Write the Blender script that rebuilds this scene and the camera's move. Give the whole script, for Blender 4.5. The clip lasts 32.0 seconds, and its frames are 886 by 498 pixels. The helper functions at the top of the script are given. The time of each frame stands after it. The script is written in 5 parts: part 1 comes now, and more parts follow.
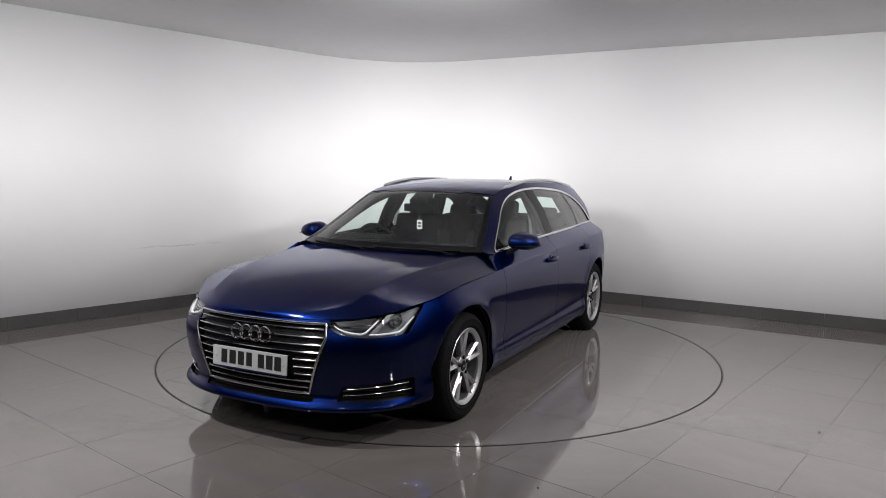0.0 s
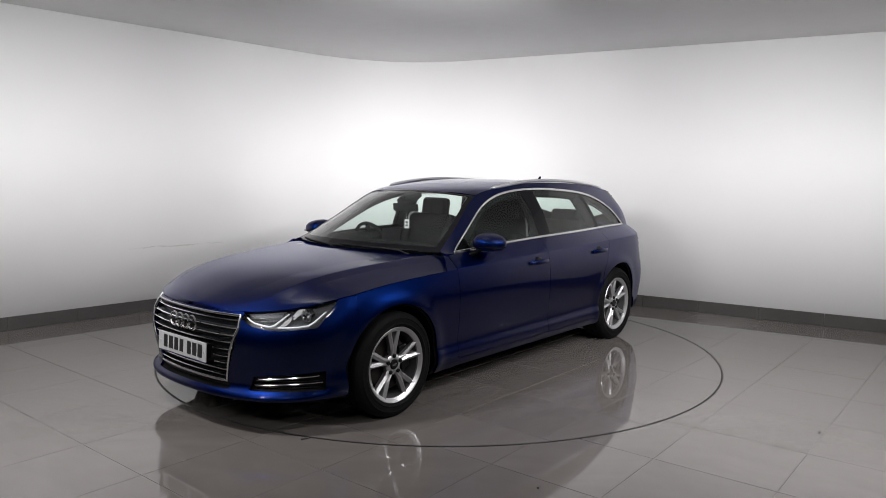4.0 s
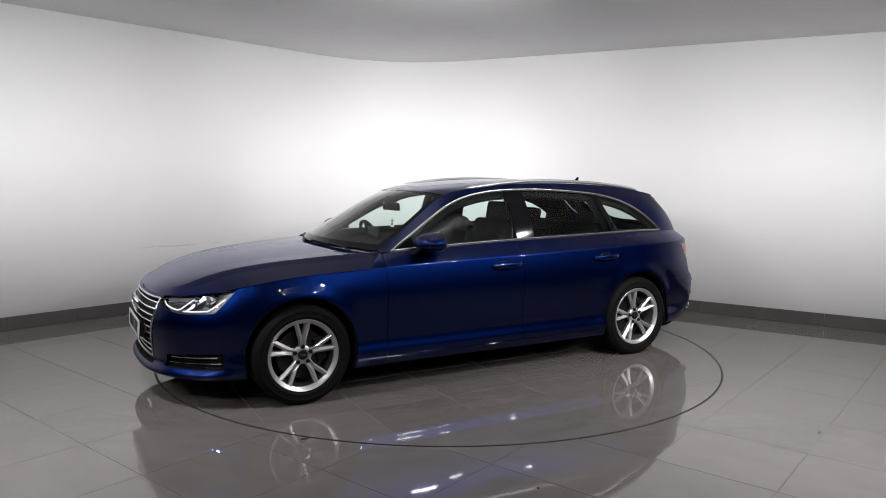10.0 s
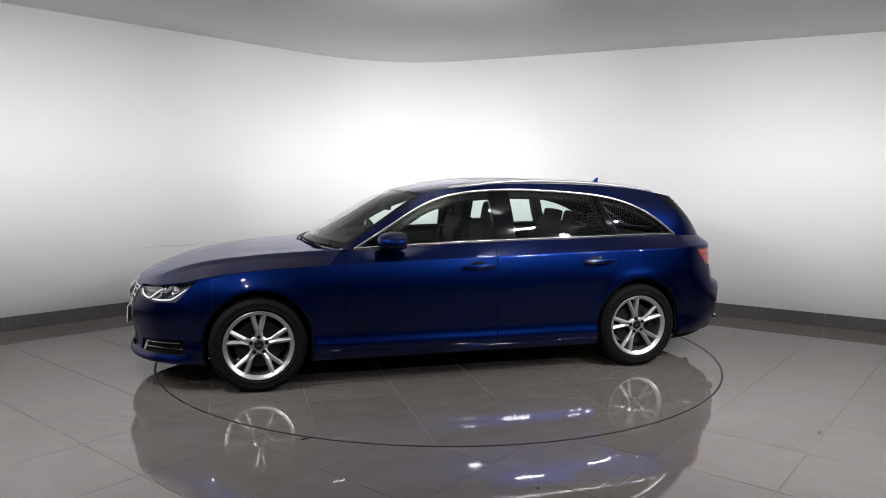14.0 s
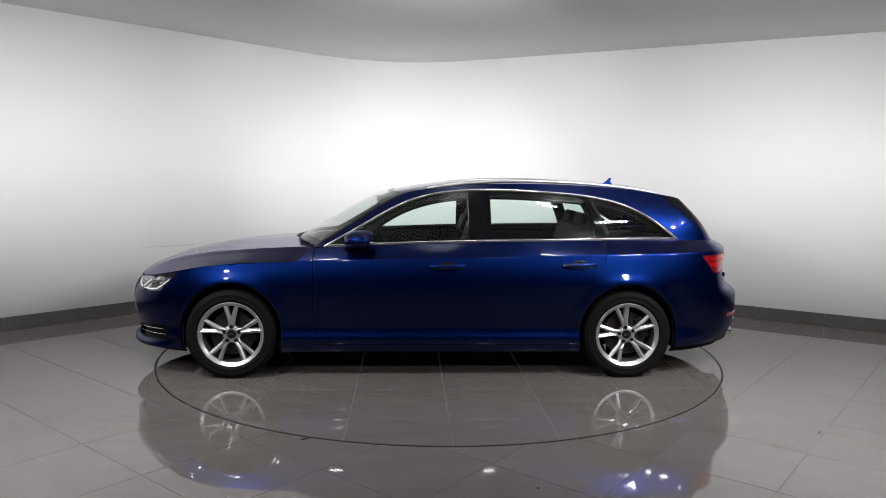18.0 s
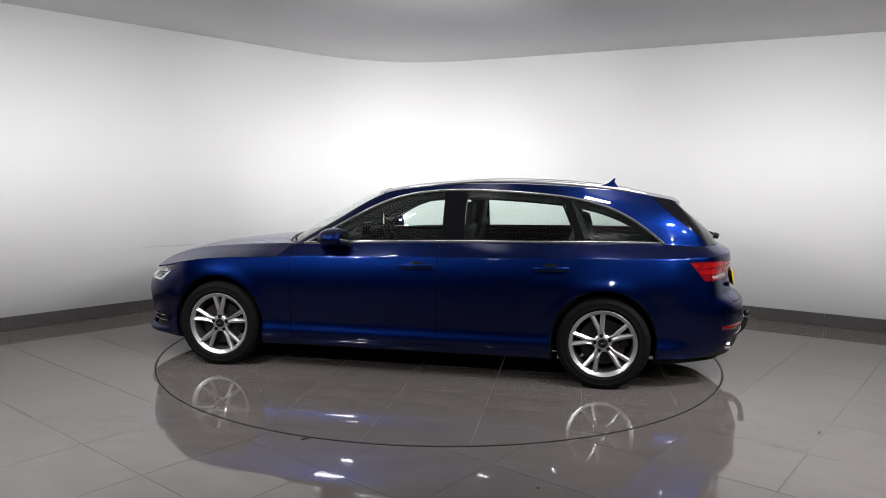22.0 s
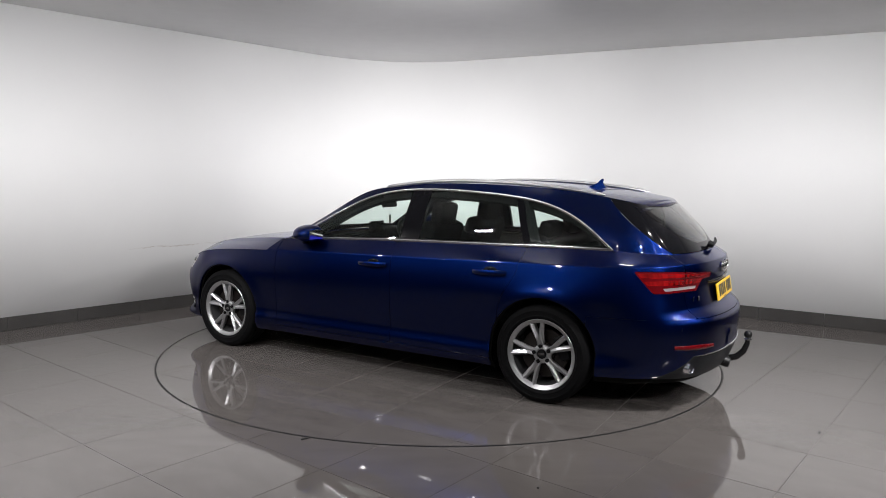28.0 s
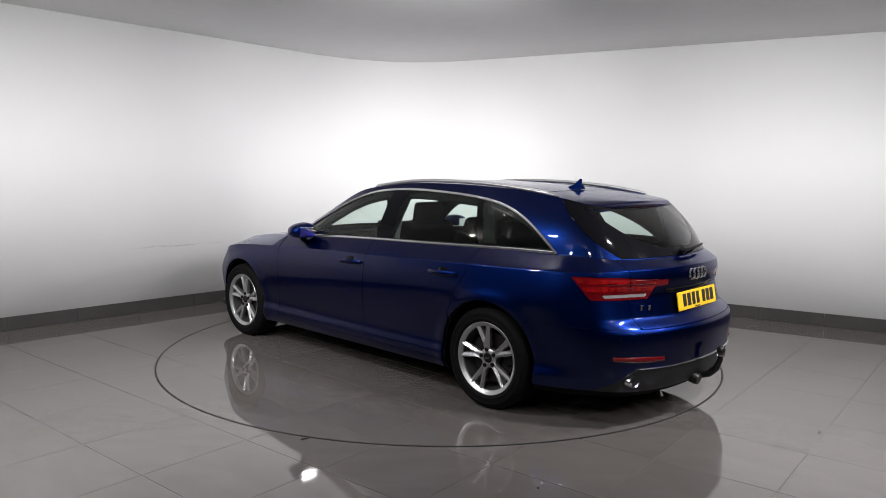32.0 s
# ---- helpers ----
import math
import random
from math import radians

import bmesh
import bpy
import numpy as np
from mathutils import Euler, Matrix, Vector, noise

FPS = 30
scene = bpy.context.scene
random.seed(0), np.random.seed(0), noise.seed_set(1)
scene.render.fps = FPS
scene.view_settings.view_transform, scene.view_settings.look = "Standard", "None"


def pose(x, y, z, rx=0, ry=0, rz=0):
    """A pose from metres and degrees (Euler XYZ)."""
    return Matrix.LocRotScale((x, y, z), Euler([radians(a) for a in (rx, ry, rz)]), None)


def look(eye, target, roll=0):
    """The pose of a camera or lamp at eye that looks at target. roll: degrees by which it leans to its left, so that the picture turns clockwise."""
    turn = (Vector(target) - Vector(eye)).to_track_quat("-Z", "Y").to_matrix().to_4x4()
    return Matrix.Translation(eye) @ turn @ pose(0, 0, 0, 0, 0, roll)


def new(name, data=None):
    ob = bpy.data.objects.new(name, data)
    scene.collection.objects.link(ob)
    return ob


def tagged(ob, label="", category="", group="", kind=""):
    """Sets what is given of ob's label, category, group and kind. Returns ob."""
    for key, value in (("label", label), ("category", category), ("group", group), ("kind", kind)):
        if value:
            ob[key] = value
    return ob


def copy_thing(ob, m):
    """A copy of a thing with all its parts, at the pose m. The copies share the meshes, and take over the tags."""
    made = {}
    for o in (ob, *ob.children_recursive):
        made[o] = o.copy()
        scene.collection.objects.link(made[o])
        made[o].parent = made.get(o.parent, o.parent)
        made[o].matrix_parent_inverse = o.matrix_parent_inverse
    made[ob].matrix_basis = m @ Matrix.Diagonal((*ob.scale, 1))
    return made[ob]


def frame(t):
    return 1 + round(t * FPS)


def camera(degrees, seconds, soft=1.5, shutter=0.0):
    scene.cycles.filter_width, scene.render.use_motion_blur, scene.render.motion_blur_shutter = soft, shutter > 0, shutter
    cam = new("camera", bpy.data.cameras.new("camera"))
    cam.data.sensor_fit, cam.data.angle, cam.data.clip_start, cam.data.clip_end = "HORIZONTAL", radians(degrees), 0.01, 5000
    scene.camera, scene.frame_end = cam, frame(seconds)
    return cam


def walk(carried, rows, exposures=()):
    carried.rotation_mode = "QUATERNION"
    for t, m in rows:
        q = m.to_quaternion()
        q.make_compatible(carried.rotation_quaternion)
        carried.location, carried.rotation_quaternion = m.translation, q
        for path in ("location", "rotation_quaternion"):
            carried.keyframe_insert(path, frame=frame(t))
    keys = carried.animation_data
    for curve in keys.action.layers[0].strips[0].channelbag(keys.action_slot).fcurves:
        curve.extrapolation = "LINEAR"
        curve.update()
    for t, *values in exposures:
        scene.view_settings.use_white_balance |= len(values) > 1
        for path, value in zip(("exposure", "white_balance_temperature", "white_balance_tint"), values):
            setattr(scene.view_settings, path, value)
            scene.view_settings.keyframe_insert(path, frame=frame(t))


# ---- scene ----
# Camera: it stands still on a tripod in front of the turntable.
cam = camera(63.0, 32.0, soft=0.6)
STAND = look((0.0, -6.002, 1.478), (0.0206, 0.0, 0.8295), roll=0.684)
walk(cam, [(0.0, STAND), (32.0, STAND)])

# ---- light ----
world = bpy.data.worlds.new("world")
world.use_nodes = True
world.node_tree.nodes["Background"].inputs["Color"].default_value = (0.9, 0.95, 1.0, 1)
world.node_tree.nodes["Background"].inputs["Strength"].default_value = 0.0
scene.world = world
scene.view_settings.exposure = 0.0


def panel_lamp(name, eye, target, sx, sy, watts, spread=180.0, colour=(1.0, 0.985, 0.985)):
    """A rectangular LED panel under the ceiling."""
    data = bpy.data.lights.new(name, "AREA")
    data.shape, data.size, data.size_y, data.energy, data.color = "RECTANGLE", sx, sy, watts, colour
    data.spread = radians(spread)
    ob = new(name, data)
    ob.matrix_world = look(eye, target)
    return ob


def spot_lamp(name, eye, target, cone, blend, radius, watts, colour=(1.0, 0.985, 0.98)):
    data = bpy.data.lights.new(name, "SPOT")
    data.spot_size, data.spot_blend, data.shadow_soft_size = radians(cone), blend, radius
    data.energy, data.color = watts, colour
    ob = new(name, data)
    ob.matrix_world = look(eye, target)
    return ob


for px, py, tx, watts in ((-3.0, -5.0, 0.0, 18), (-1.0, -5.2, -2.6, 8), (1.1, -5.2, 3.0, 8), (3.1, -5.0, 0.6, 22)):
    panel_lamp("studio_panel_lamp", (px, py, 2.72), (tx, 2.6, 1.00), 0.16, 0.08, watts, 90)
# panels straight above the front half of the turntable
for px, watts in ((-2.1, 78), (2.4, 97)):
    panel_lamp("overhead_panel_lamp", (px, -2.6, 2.76), (px * 0.95, -2.2, 0.0), 0.34, 0.10, watts)
# wall washers over the turntable, one for each white wall
for px, tx, ty, watts in ((-1.1, -3.0, 1.5, 8), (1.2, 3.0, 1.6, 8)):
    panel_lamp("wall_washer_lamp", (px, -1.5, 2.76), (tx, ty, 0.75), 0.30, 0.10, watts, 150)
# an added fill light at either side, aimed low to brighten its own wall
for px, py, tx, ty, watts in ((-3.8, -3.0, -2.4, 2.2, 19), (3.6, -3.0, 2.2, 2.0, 23)):
    panel_lamp("side_fill_light", (px, py, 2.74), (tx, ty, 0.10), 0.20, 0.10, watts, 90)
# a downlight on either side of the turntable
for px, watts in ((-3.7, 60), (3.8, 150)):
    spot_lamp("side_spot_lamp", (px, -1.9, 2.72), (0.0, -0.5, 0.45), 66, 0.6, 0.04, watts)
# a ceiling spotlight over the turntable washes the curved corner
spot_lamp("corner_spot_lamp", (-0.10, -1.7, 2.62), (-0.42, 3.4, 0.85), 54, 1.0, 0.06, 340)
spot_lamp("corner_wash_lamp", (0.10, -1.7, 2.62), (-0.40, 3.4, 2.15), 80, 1.0, 0.06, 250)


# ---- materials ----
def material(name):
    m = bpy.data.materials.new(name)
    m.use_nodes = True
    nt = m.node_tree
    bsdf = nt.nodes["Principled BSDF"]
    return m, nt, bsdf


def put(bsdf, **values):
    for key, value in values.items():
        bsdf.inputs[key.replace("_", " ")].default_value = value


def coords(nt, scale=1.0, kind="Object"):
    tc = nt.nodes.new("ShaderNodeTexCoord")
    mp = nt.nodes.new("ShaderNodeMapping")
    mp.inputs["Scale"].default_value = (scale, scale, scale) if not isinstance(scale, tuple) else scale
    nt.links.new(tc.outputs[kind], mp.inputs["Vector"])
    return mp.outputs["Vector"]


def noise_tex(nt, vec, scale, detail=4.0, rough=0.55):
    n = nt.nodes.new("ShaderNodeTexNoise")
    n.inputs["Scale"].default_value, n.inputs["Detail"].default_value, n.inputs["Roughness"].default_value = scale, detail, rough
    nt.links.new(vec, n.inputs["Vector"])
    return n.outputs["Fac"]


def ramp(nt, fac, stops):
    r = nt.nodes.new("ShaderNodeValToRGB")
    while len(r.color_ramp.elements) < len(stops):
        r.color_ramp.elements.new(0.5)
    for e, (pos, c) in zip(r.color_ramp.elements, stops):
        e.position, e.color = pos, (*c, 1) if len(c) == 3 else c
    nt.links.new(fac, r.inputs["Fac"])
    return r.outputs["Color"]


def mix(nt, fac, a, b, mode="MIX"):
    n = nt.nodes.new("ShaderNodeMix")
    n.data_type, n.blend_type = "RGBA", mode
    for sock, v in ((n.inputs[0], fac), (n.inputs[6], a), (n.inputs[7], b)):
        if isinstance(v, (int, float)):
            sock.default_value = v
        elif isinstance(v, tuple):
            sock.default_value = (*v, 1)
        else:
            nt.links.new(v, sock)
    return n.outputs[2]


def bump(nt, bsdf, height, strength=0.1, distance=0.01):
    b = nt.nodes.new("ShaderNodeBump")
    b.inputs["Strength"].default_value, b.inputs["Distance"].default_value = strength, distance
    nt.links.new(height, b.inputs["Height"])
    nt.links.new(b.outputs["Normal"], bsdf.inputs["Normal"])


def gray(v):
    return (v, v, v)


def plain(name, colour, rough=0.5, metal=0.0, grain=0.06, scale=40.0, relief=0.0, **more):
    """A surface with a fine and a broad variation of its colour and roughness."""
    m, nt, b = material(name)
    vec = coords(nt)
    fine, broad = noise_tex(nt, vec, scale, 5), noise_tex(nt, vec, scale / 12, 3)
    lo, hi = tuple(c * (1 - grain) for c in colour), tuple(min(1, c * (1 + grain)) for c in colour)
    col = mix(nt, 0.5, ramp(nt, fine, ((0.3, lo), (0.7, hi))), ramp(nt, broad, ((0.3, lo), (0.7, hi))))
    nt.links.new(col, b.inputs["Base Color"])
    put(b, Roughness=rough, Metallic=metal, **more)
    if relief:
        bump(nt, b, fine, relief, 0.002)
    return m


def wall_paint():
    m, nt, b = material("white_wall_paint")
    vec = coords(nt)
    broad, fine = noise_tex(nt, vec, 0.8, 4), noise_tex(nt, vec, 140, 3)
    col = ramp(nt, broad, ((0.3, (0.785, 0.785, 0.79)), (0.7, (0.81, 0.81, 0.815))))
    # scuffs in a band at bumper height
    sep = nt.nodes.new("ShaderNodeSeparateXYZ")
    nt.links.new(vec, sep.inputs["Vector"])
    streak = noise_tex(nt, coords(nt, (1.1, 1.1, 16.0)), 2.2, 6, 0.7)
    mask = ramp(nt, streak, ((0.62, gray(0.0)), (0.72, gray(1.0))))
    band = ramp(nt, sep.outputs["Z"], ((0.0, gray(0.0)), (0.55, gray(0.0)), (0.62, gray(0.12)), (0.70, gray(0.0))))
    amount = mix(nt, 1.0, mask, band, "MULTIPLY")
    col = mix(nt, amount, col, (0.62, 0.61, 0.59))
    # one long brown rub mark on the wall beside the turntable
    wob = noise_tex(nt, coords(nt, (1.5, 1.5, 0.0)), 3.0, 5, 0.7)
    line = nt.nodes.new("ShaderNodeMath")
    line.operation = "MULTIPLY_ADD"
    line.inputs[1].default_value, line.inputs[2].default_value = -0.07, 0.0
    nt.links.new(wob, line.inputs[0])
    zz = nt.nodes.new("ShaderNodeMath")
    zz.operation = "ADD"
    nt.links.new(sep.outputs["Z"], zz.inputs[0])
    nt.links.new(line.outputs[0], zz.inputs[1])
    rub = ramp(nt, zz.outputs[0], ((0.0, gray(0.0)), (0.618, gray(0.0)), (0.625, gray(1.0)), (0.634, gray(0.0))))
    pos = nt.nodes.new("ShaderNodeMapRange")
    pos.inputs["From Min"].default_value, pos.inputs["From Max"].default_value = -3.15, -2.4
    nt.links.new(sep.outputs["X"], pos.inputs["Value"])
    reach = ramp(nt, pos.outputs["Result"], ((0.0, gray(0.0)), (0.12, gray(1.0)), (0.85, gray(1.0)), (1.0, gray(0.0))))
    broken = ramp(nt, noise_tex(nt, coords(nt, (3.0, 3.0, 9.0)), 2.5, 6, 0.75), ((0.42, gray(0.0)), (0.58, gray(0.6))))
    amount = mix(nt, 1.0, mix(nt, 1.0, rub, reach, "MULTIPLY"), broken, "MULTIPLY")
    nt.links.new(mix(nt, amount, col, (0.36, 0.29, 0.23)), b.inputs["Base Color"])
    put(b, Roughness=0.55)
    bump(nt, b, fine, 0.06, 0.001)
    return m


def tile_stone(name, dark, light, rough):
    """Polished porcelain: each tile a shade of its own, faint clouds and smears."""
    m, nt, b = material(name)
    vec = coords(nt)
    info = nt.nodes.new("ShaderNodeObjectInfo")
    cloud = noise_tex(nt, coords(nt, (1.0, 2.6, 1.0)), 2.3, 7, 0.62)
    fine = noise_tex(nt, vec, 180, 3)
    smear = noise_tex(nt, coords(nt, (0.7, 0.5, 1.0), "Object"), 3.0, 6, 0.7)
    col = ramp(nt, cloud, ((0.25, dark), (0.75, light)))
    shade = ramp(nt, info.outputs["Random"], ((0.0, gray(0.94)), (1.0, gray(1.04))))
    col = mix(nt, 1.0, col, shade, "MULTIPLY")
    col = mix(nt, 0.04, col, ramp(nt, fine, ((0.35, gray(0.05)), (0.65, gray(0.6)))))
    nt.links.new(col, b.inputs["Base Color"])
    r = ramp(nt, smear, ((0.3, gray(rough * 0.6)), (0.75, gray(rough * 1.7))))
    nt.links.new(r, b.inputs["Roughness"])
    put(b, Specular_IOR_Level=0.72)
    bump(nt, b, cloud, 0.012, 0.004)
    return m


def car_paint():
    m, nt, b = material("metallic_blue_paint")
    vec = coords(nt)
    flake = noise_tex(nt, vec, 900, 2, 0.7)
    col = ramp(nt, flake, ((0.3, (0.0006, 0.0041, 0.034)), (0.7, (0.0015, 0.0107, 0.081))))
    nt.links.new(col, b.inputs["Base Color"])
    put(b, Metallic=1.0, Roughness=0.36, Specular_Tint=(0.03, 0.10, 0.55, 1), Coat_Weight=0.8, Coat_Roughness=0.015, Coat_IOR=1.45)
    return m


def glass(name, tint, gloss=1.0):
    """A thin pane: tinted see-through with a clear reflection."""
    m, nt, b = material(name)
    nt.nodes.remove(b)
    out = nt.nodes["Material Output"]
    clear, shine = nt.nodes.new("ShaderNodeBsdfTransparent"), nt.nodes.new("ShaderNodeBsdfGlossy")
    lw, mx = nt.nodes.new("ShaderNodeLayerWeight"), nt.nodes.new("ShaderNodeMixShader")
    power, curve_ = nt.nodes.new("ShaderNodeMath"), nt.nodes.new("ShaderNodeMapRange")
    lw.inputs["Blend"].default_value = 0.5
    power.operation = "POWER"
    power.inputs[1].default_value = 5.0
    curve_.inputs["To Min"].default_value, curve_.inputs["To Max"].default_value = 0.045, 1.0
    nt.links.new(lw.outputs["Facing"], power.inputs[0])
    nt.links.new(power.outputs[0], curve_.inputs["Value"])
    clear.inputs["Color"].default_value = (*tint, 1)
    shine.inputs["Roughness"].default_value = 0.01
    shine.inputs["Color"].default_value = (gloss, gloss, gloss, 1)
    nt.links.new(curve_.outputs["Result"], mx.inputs["Fac"])
    nt.links.new(clear.outputs["BSDF"], mx.inputs[1])
    nt.links.new(shine.outputs["BSDF"], mx.inputs[2])
    nt.links.new(mx.outputs["Shader"], out.inputs["Surface"])
    return m


def red_lens():
    """Clear red plastic, glossy skin: light and dark bars paint the reflectors' returned light."""
    m, nt, b = material("red_lamp_plastic")
    bars = noise_tex(nt, coords(nt, (6.0, 26.0, 2.0)), 2.0, 3, 0.5)
    broad = noise_tex(nt, coords(nt, (3.0, 3.0, 9.0)), 2.2, 2, 0.5)
    col = mix(nt, 0.55, ramp(nt, bars, ((0.36, (0.10, 0.0008, 0.0015)), (0.64, (0.42, 0.006, 0.008)))), ramp(nt, broad, ((0.35, (0.09, 0.0008, 0.0015)), (0.65, (0.36, 0.004, 0.006)))))
    nt.links.new(col, b.inputs["Base Color"])
    put(b, Roughness=0.25, Metallic=0.35, Specular_IOR_Level=0.3, Coat_Weight=1.0, Coat_Roughness=0.015)
    return m


WALL = wall_paint()
CEIL = plain("white_ceiling_paint", (0.76, 0.755, 0.76), 0.7, scale=6, grain=0.03)
# unseen wall behind the camera, an unlit room's darkness put into its colour
DARKWALL = plain("unseen_wall_darkness", (0.035, 0.035, 0.037), 0.8, scale=8)
TILE = tile_stone("polished_grey_porcelain", (0.082, 0.0725, 0.068), (0.106, 0.0955, 0.090), 0.036)
SKIRT = tile_stone("dark_grey_porcelain", (0.036, 0.034, 0.033), (0.052, 0.049, 0.047), 0.16)
GROUT = plain("grey_grout", (0.135, 0.128, 0.122), 0.6)
STEEL = plain("dark_turntable_rim_steel", (0.006, 0.006, 0.007), 0.55, 0.3)
PAINT = car_paint()
CHROME = plain("chrome", (0.80, 0.80, 0.82), 0.09, 1.0, grain=0.02)
RAIL = plain("brushed_aluminium_rail", (0.82, 0.82, 0.83), 0.36, 1.0, grain=0.03)
SATIN = plain("satin_aluminium_trim", (0.72, 0.72, 0.73), 0.22, 1.0, grain=0.02)
ALLOY = plain("silver_alloy_paint", (0.40, 0.40, 0.41), 0.36, 0.85, grain=0.04, Coat_Weight=0.4, Coat_Roughness=0.08)
BARREL = plain("dull_grey_rim_paint", (0.055, 0.055, 0.058), 0.5, 0.4, grain=0.15)
RUBBER = plain("black_tyre_rubber", (0.0045, 0.0045, 0.0049), 0.65, grain=0.30, scale=60, relief=0.12, Specular_IOR_Level=0.05)
GLOSSBLACK = plain("gloss_black_trim", (0.004, 0.004, 0.005), 0.09, grain=0.1, Specular_IOR_Level=0.09)
BLACK = plain("black_plastic", (0.0025, 0.0025, 0.003), 0.5, grain=0.2, relief=0.1, Specular_IOR_Level=0.14)
GREYPL = plain("grey_diffuser_plastic", (0.008, 0.009, 0.011), 0.45, grain=0.15, Specular_IOR_Level=0.2)
LINER = plain("black_arch_liner", (0.002, 0.002, 0.002), 0.9, grain=0.3, Specular_IOR_Level=0.1)
CABIN = plain("charcoal_cabin_plastic", (0.007, 0.0082, 0.0082), 0.65, grain=0.2, Specular_IOR_Level=0.06)
LEATHER = plain("black_leather", (0.0042, 0.0046, 0.0048), 0.6, grain=0.3, scale=90, relief=0.03, Specular_IOR_Level=0.06)
LINING = plain("grey_roof_lining", (0.30, 0.30, 0.29), 0.9)
GLASS = glass("green_tinted_glass", (0.89, 0.98, 0.94))
SCREEN = glass("clear_windscreen_glass", (0.92, 0.985, 0.96))
LENS = glass("clear_lamp_cover", (0.95, 0.96, 0.97))
REDLENS = red_lens()
DARKRED = plain("dark_red_lamp_plastic", (0.085, 0.002, 0.004), 0.12, grain=0.1, Coat_Weight=0.4, Coat_Roughness=0.02)
LAMPWHITE = plain("frosted_white_lamp_plastic", (0.74, 0.75, 0.77), 0.25, grain=0.03)
SMOKE = plain("clear_grey_lamp_plastic", (0.20, 0.19, 0.195), 0.15, grain=0.1, Coat_Weight=0.72, Coat_Roughness=0.03)
LAMPSILVER = plain("silver_lamp_housing", (0.10, 0.103, 0.11), 0.30, 0.7, grain=0.10)
PLATEWHITE = plain("white_number_plate", (0.33, 0.335, 0.34), 0.35, grain=0.02)
PLATEYELLOW = plain("yellow_number_plate", (0.60, 0.37, 0.010), 0.35, grain=0.02)
PLATEBLUE = plain("dark_blue_plate_holder", (0.012, 0.014, 0.10), 0.35, grain=0.05)
INK = plain("black_plate_ink", (0.01, 0.01, 0.01), 0.4)
IRON = plain("black_tow_bar_iron", (0.005, 0.005, 0.0055), 0.42, 0.0, grain=0.3, Specular_IOR_Level=0.3)
DISC = plain("worn_brake_disc_iron", (0.012, 0.009, 0.008), 0.5, 0.6, grain=0.3, scale=30)
PAPER = plain("white_tag_paper", (0.75, 0.75, 0.73), 0.6)
DEBRIS = plain("dry_leaf_brown", (0.25, 0.12, 0.05), 0.8)


# ---- mesh helpers ----
def link_mesh(name, verts, faces, mat, parent=None, label="", normals=None, smooth=True):
    me = bpy.data.meshes.new(name)
    me.from_pydata([tuple(map(float, v)) for v in verts], [], [tuple(map(int, f)) for f in faces])
    me.validate()
    if smooth:
        me.shade_smooth()
    if normals is not None:
        me.normals_split_custom_set_from_vertices([tuple(map(float, n)) for n in normals])
    me.materials.append(mat)
    ob = new(name, me)
    if parent is not None:
        ob.parent = parent
    if label:
        ob["label"] = label
    return ob


def part(name, bm, mat, parent=None, label="", smooth=False):
    """Links a bmesh as one mesh object under a thing or part."""
    me = bpy.data.meshes.new(name)
    bm.normal_update()
    bm.to_mesh(me)
    bm.free()
    if smooth:
        me.shade_smooth()
        me.set_sharp_from_angle(angle=radians(38))
    me.materials.append(mat)
    ob = new(name, me)
    if parent is not None:
        ob.parent = parent
    if label:
        ob["label"] = label
    return ob


def box_into(bm, size, m, bevel=0.0, segs=2):
    made = bmesh.ops.create_cube(bm, size=1.0, matrix=m @ Matrix.Diagonal((*size, 1)))
    if bevel:
        edges = list({e for v in made["verts"] for e in v.link_edges})
        bmesh.ops.bevel(bm, geom=edges, offset=bevel, segments=segs, profile=0.6, affect="EDGES")


def box(size, m, bevel=0.0, segs=2):
    bm = bmesh.new()
    box_into(bm, size, m, bevel, segs)
    return bm


def lathe(profile, n=64, axis="Y", m=None):
    """A ring turned from (radius, along) pairs; closed profile."""
    bm = bmesh.new()
    rows = []
    for i in range(n):
        a = 2 * math.pi * i / n
        row = []
        for r, h in profile:
            v = {"Y": (r * math.cos(a), h, r * math.sin(a)), "Z": (r * math.cos(a), r * math.sin(a), h), "X": (h, r * math.cos(a), r * math.sin(a))}[axis]
            row.append(bm.verts.new(m @ Vector(v) if m is not None else v))
        rows.append(row)
    k = len(profile)
    for i in range(n):
        for j in range(k):
            q = (rows[i][j], rows[(i + 1) % n][j], rows[(i + 1) % n][(j + 1) % k], rows[i][(j + 1) % k])
            bm.faces.new(q)
    bmesh.ops.recalc_face_normals(bm, faces=bm.faces)
    return bm


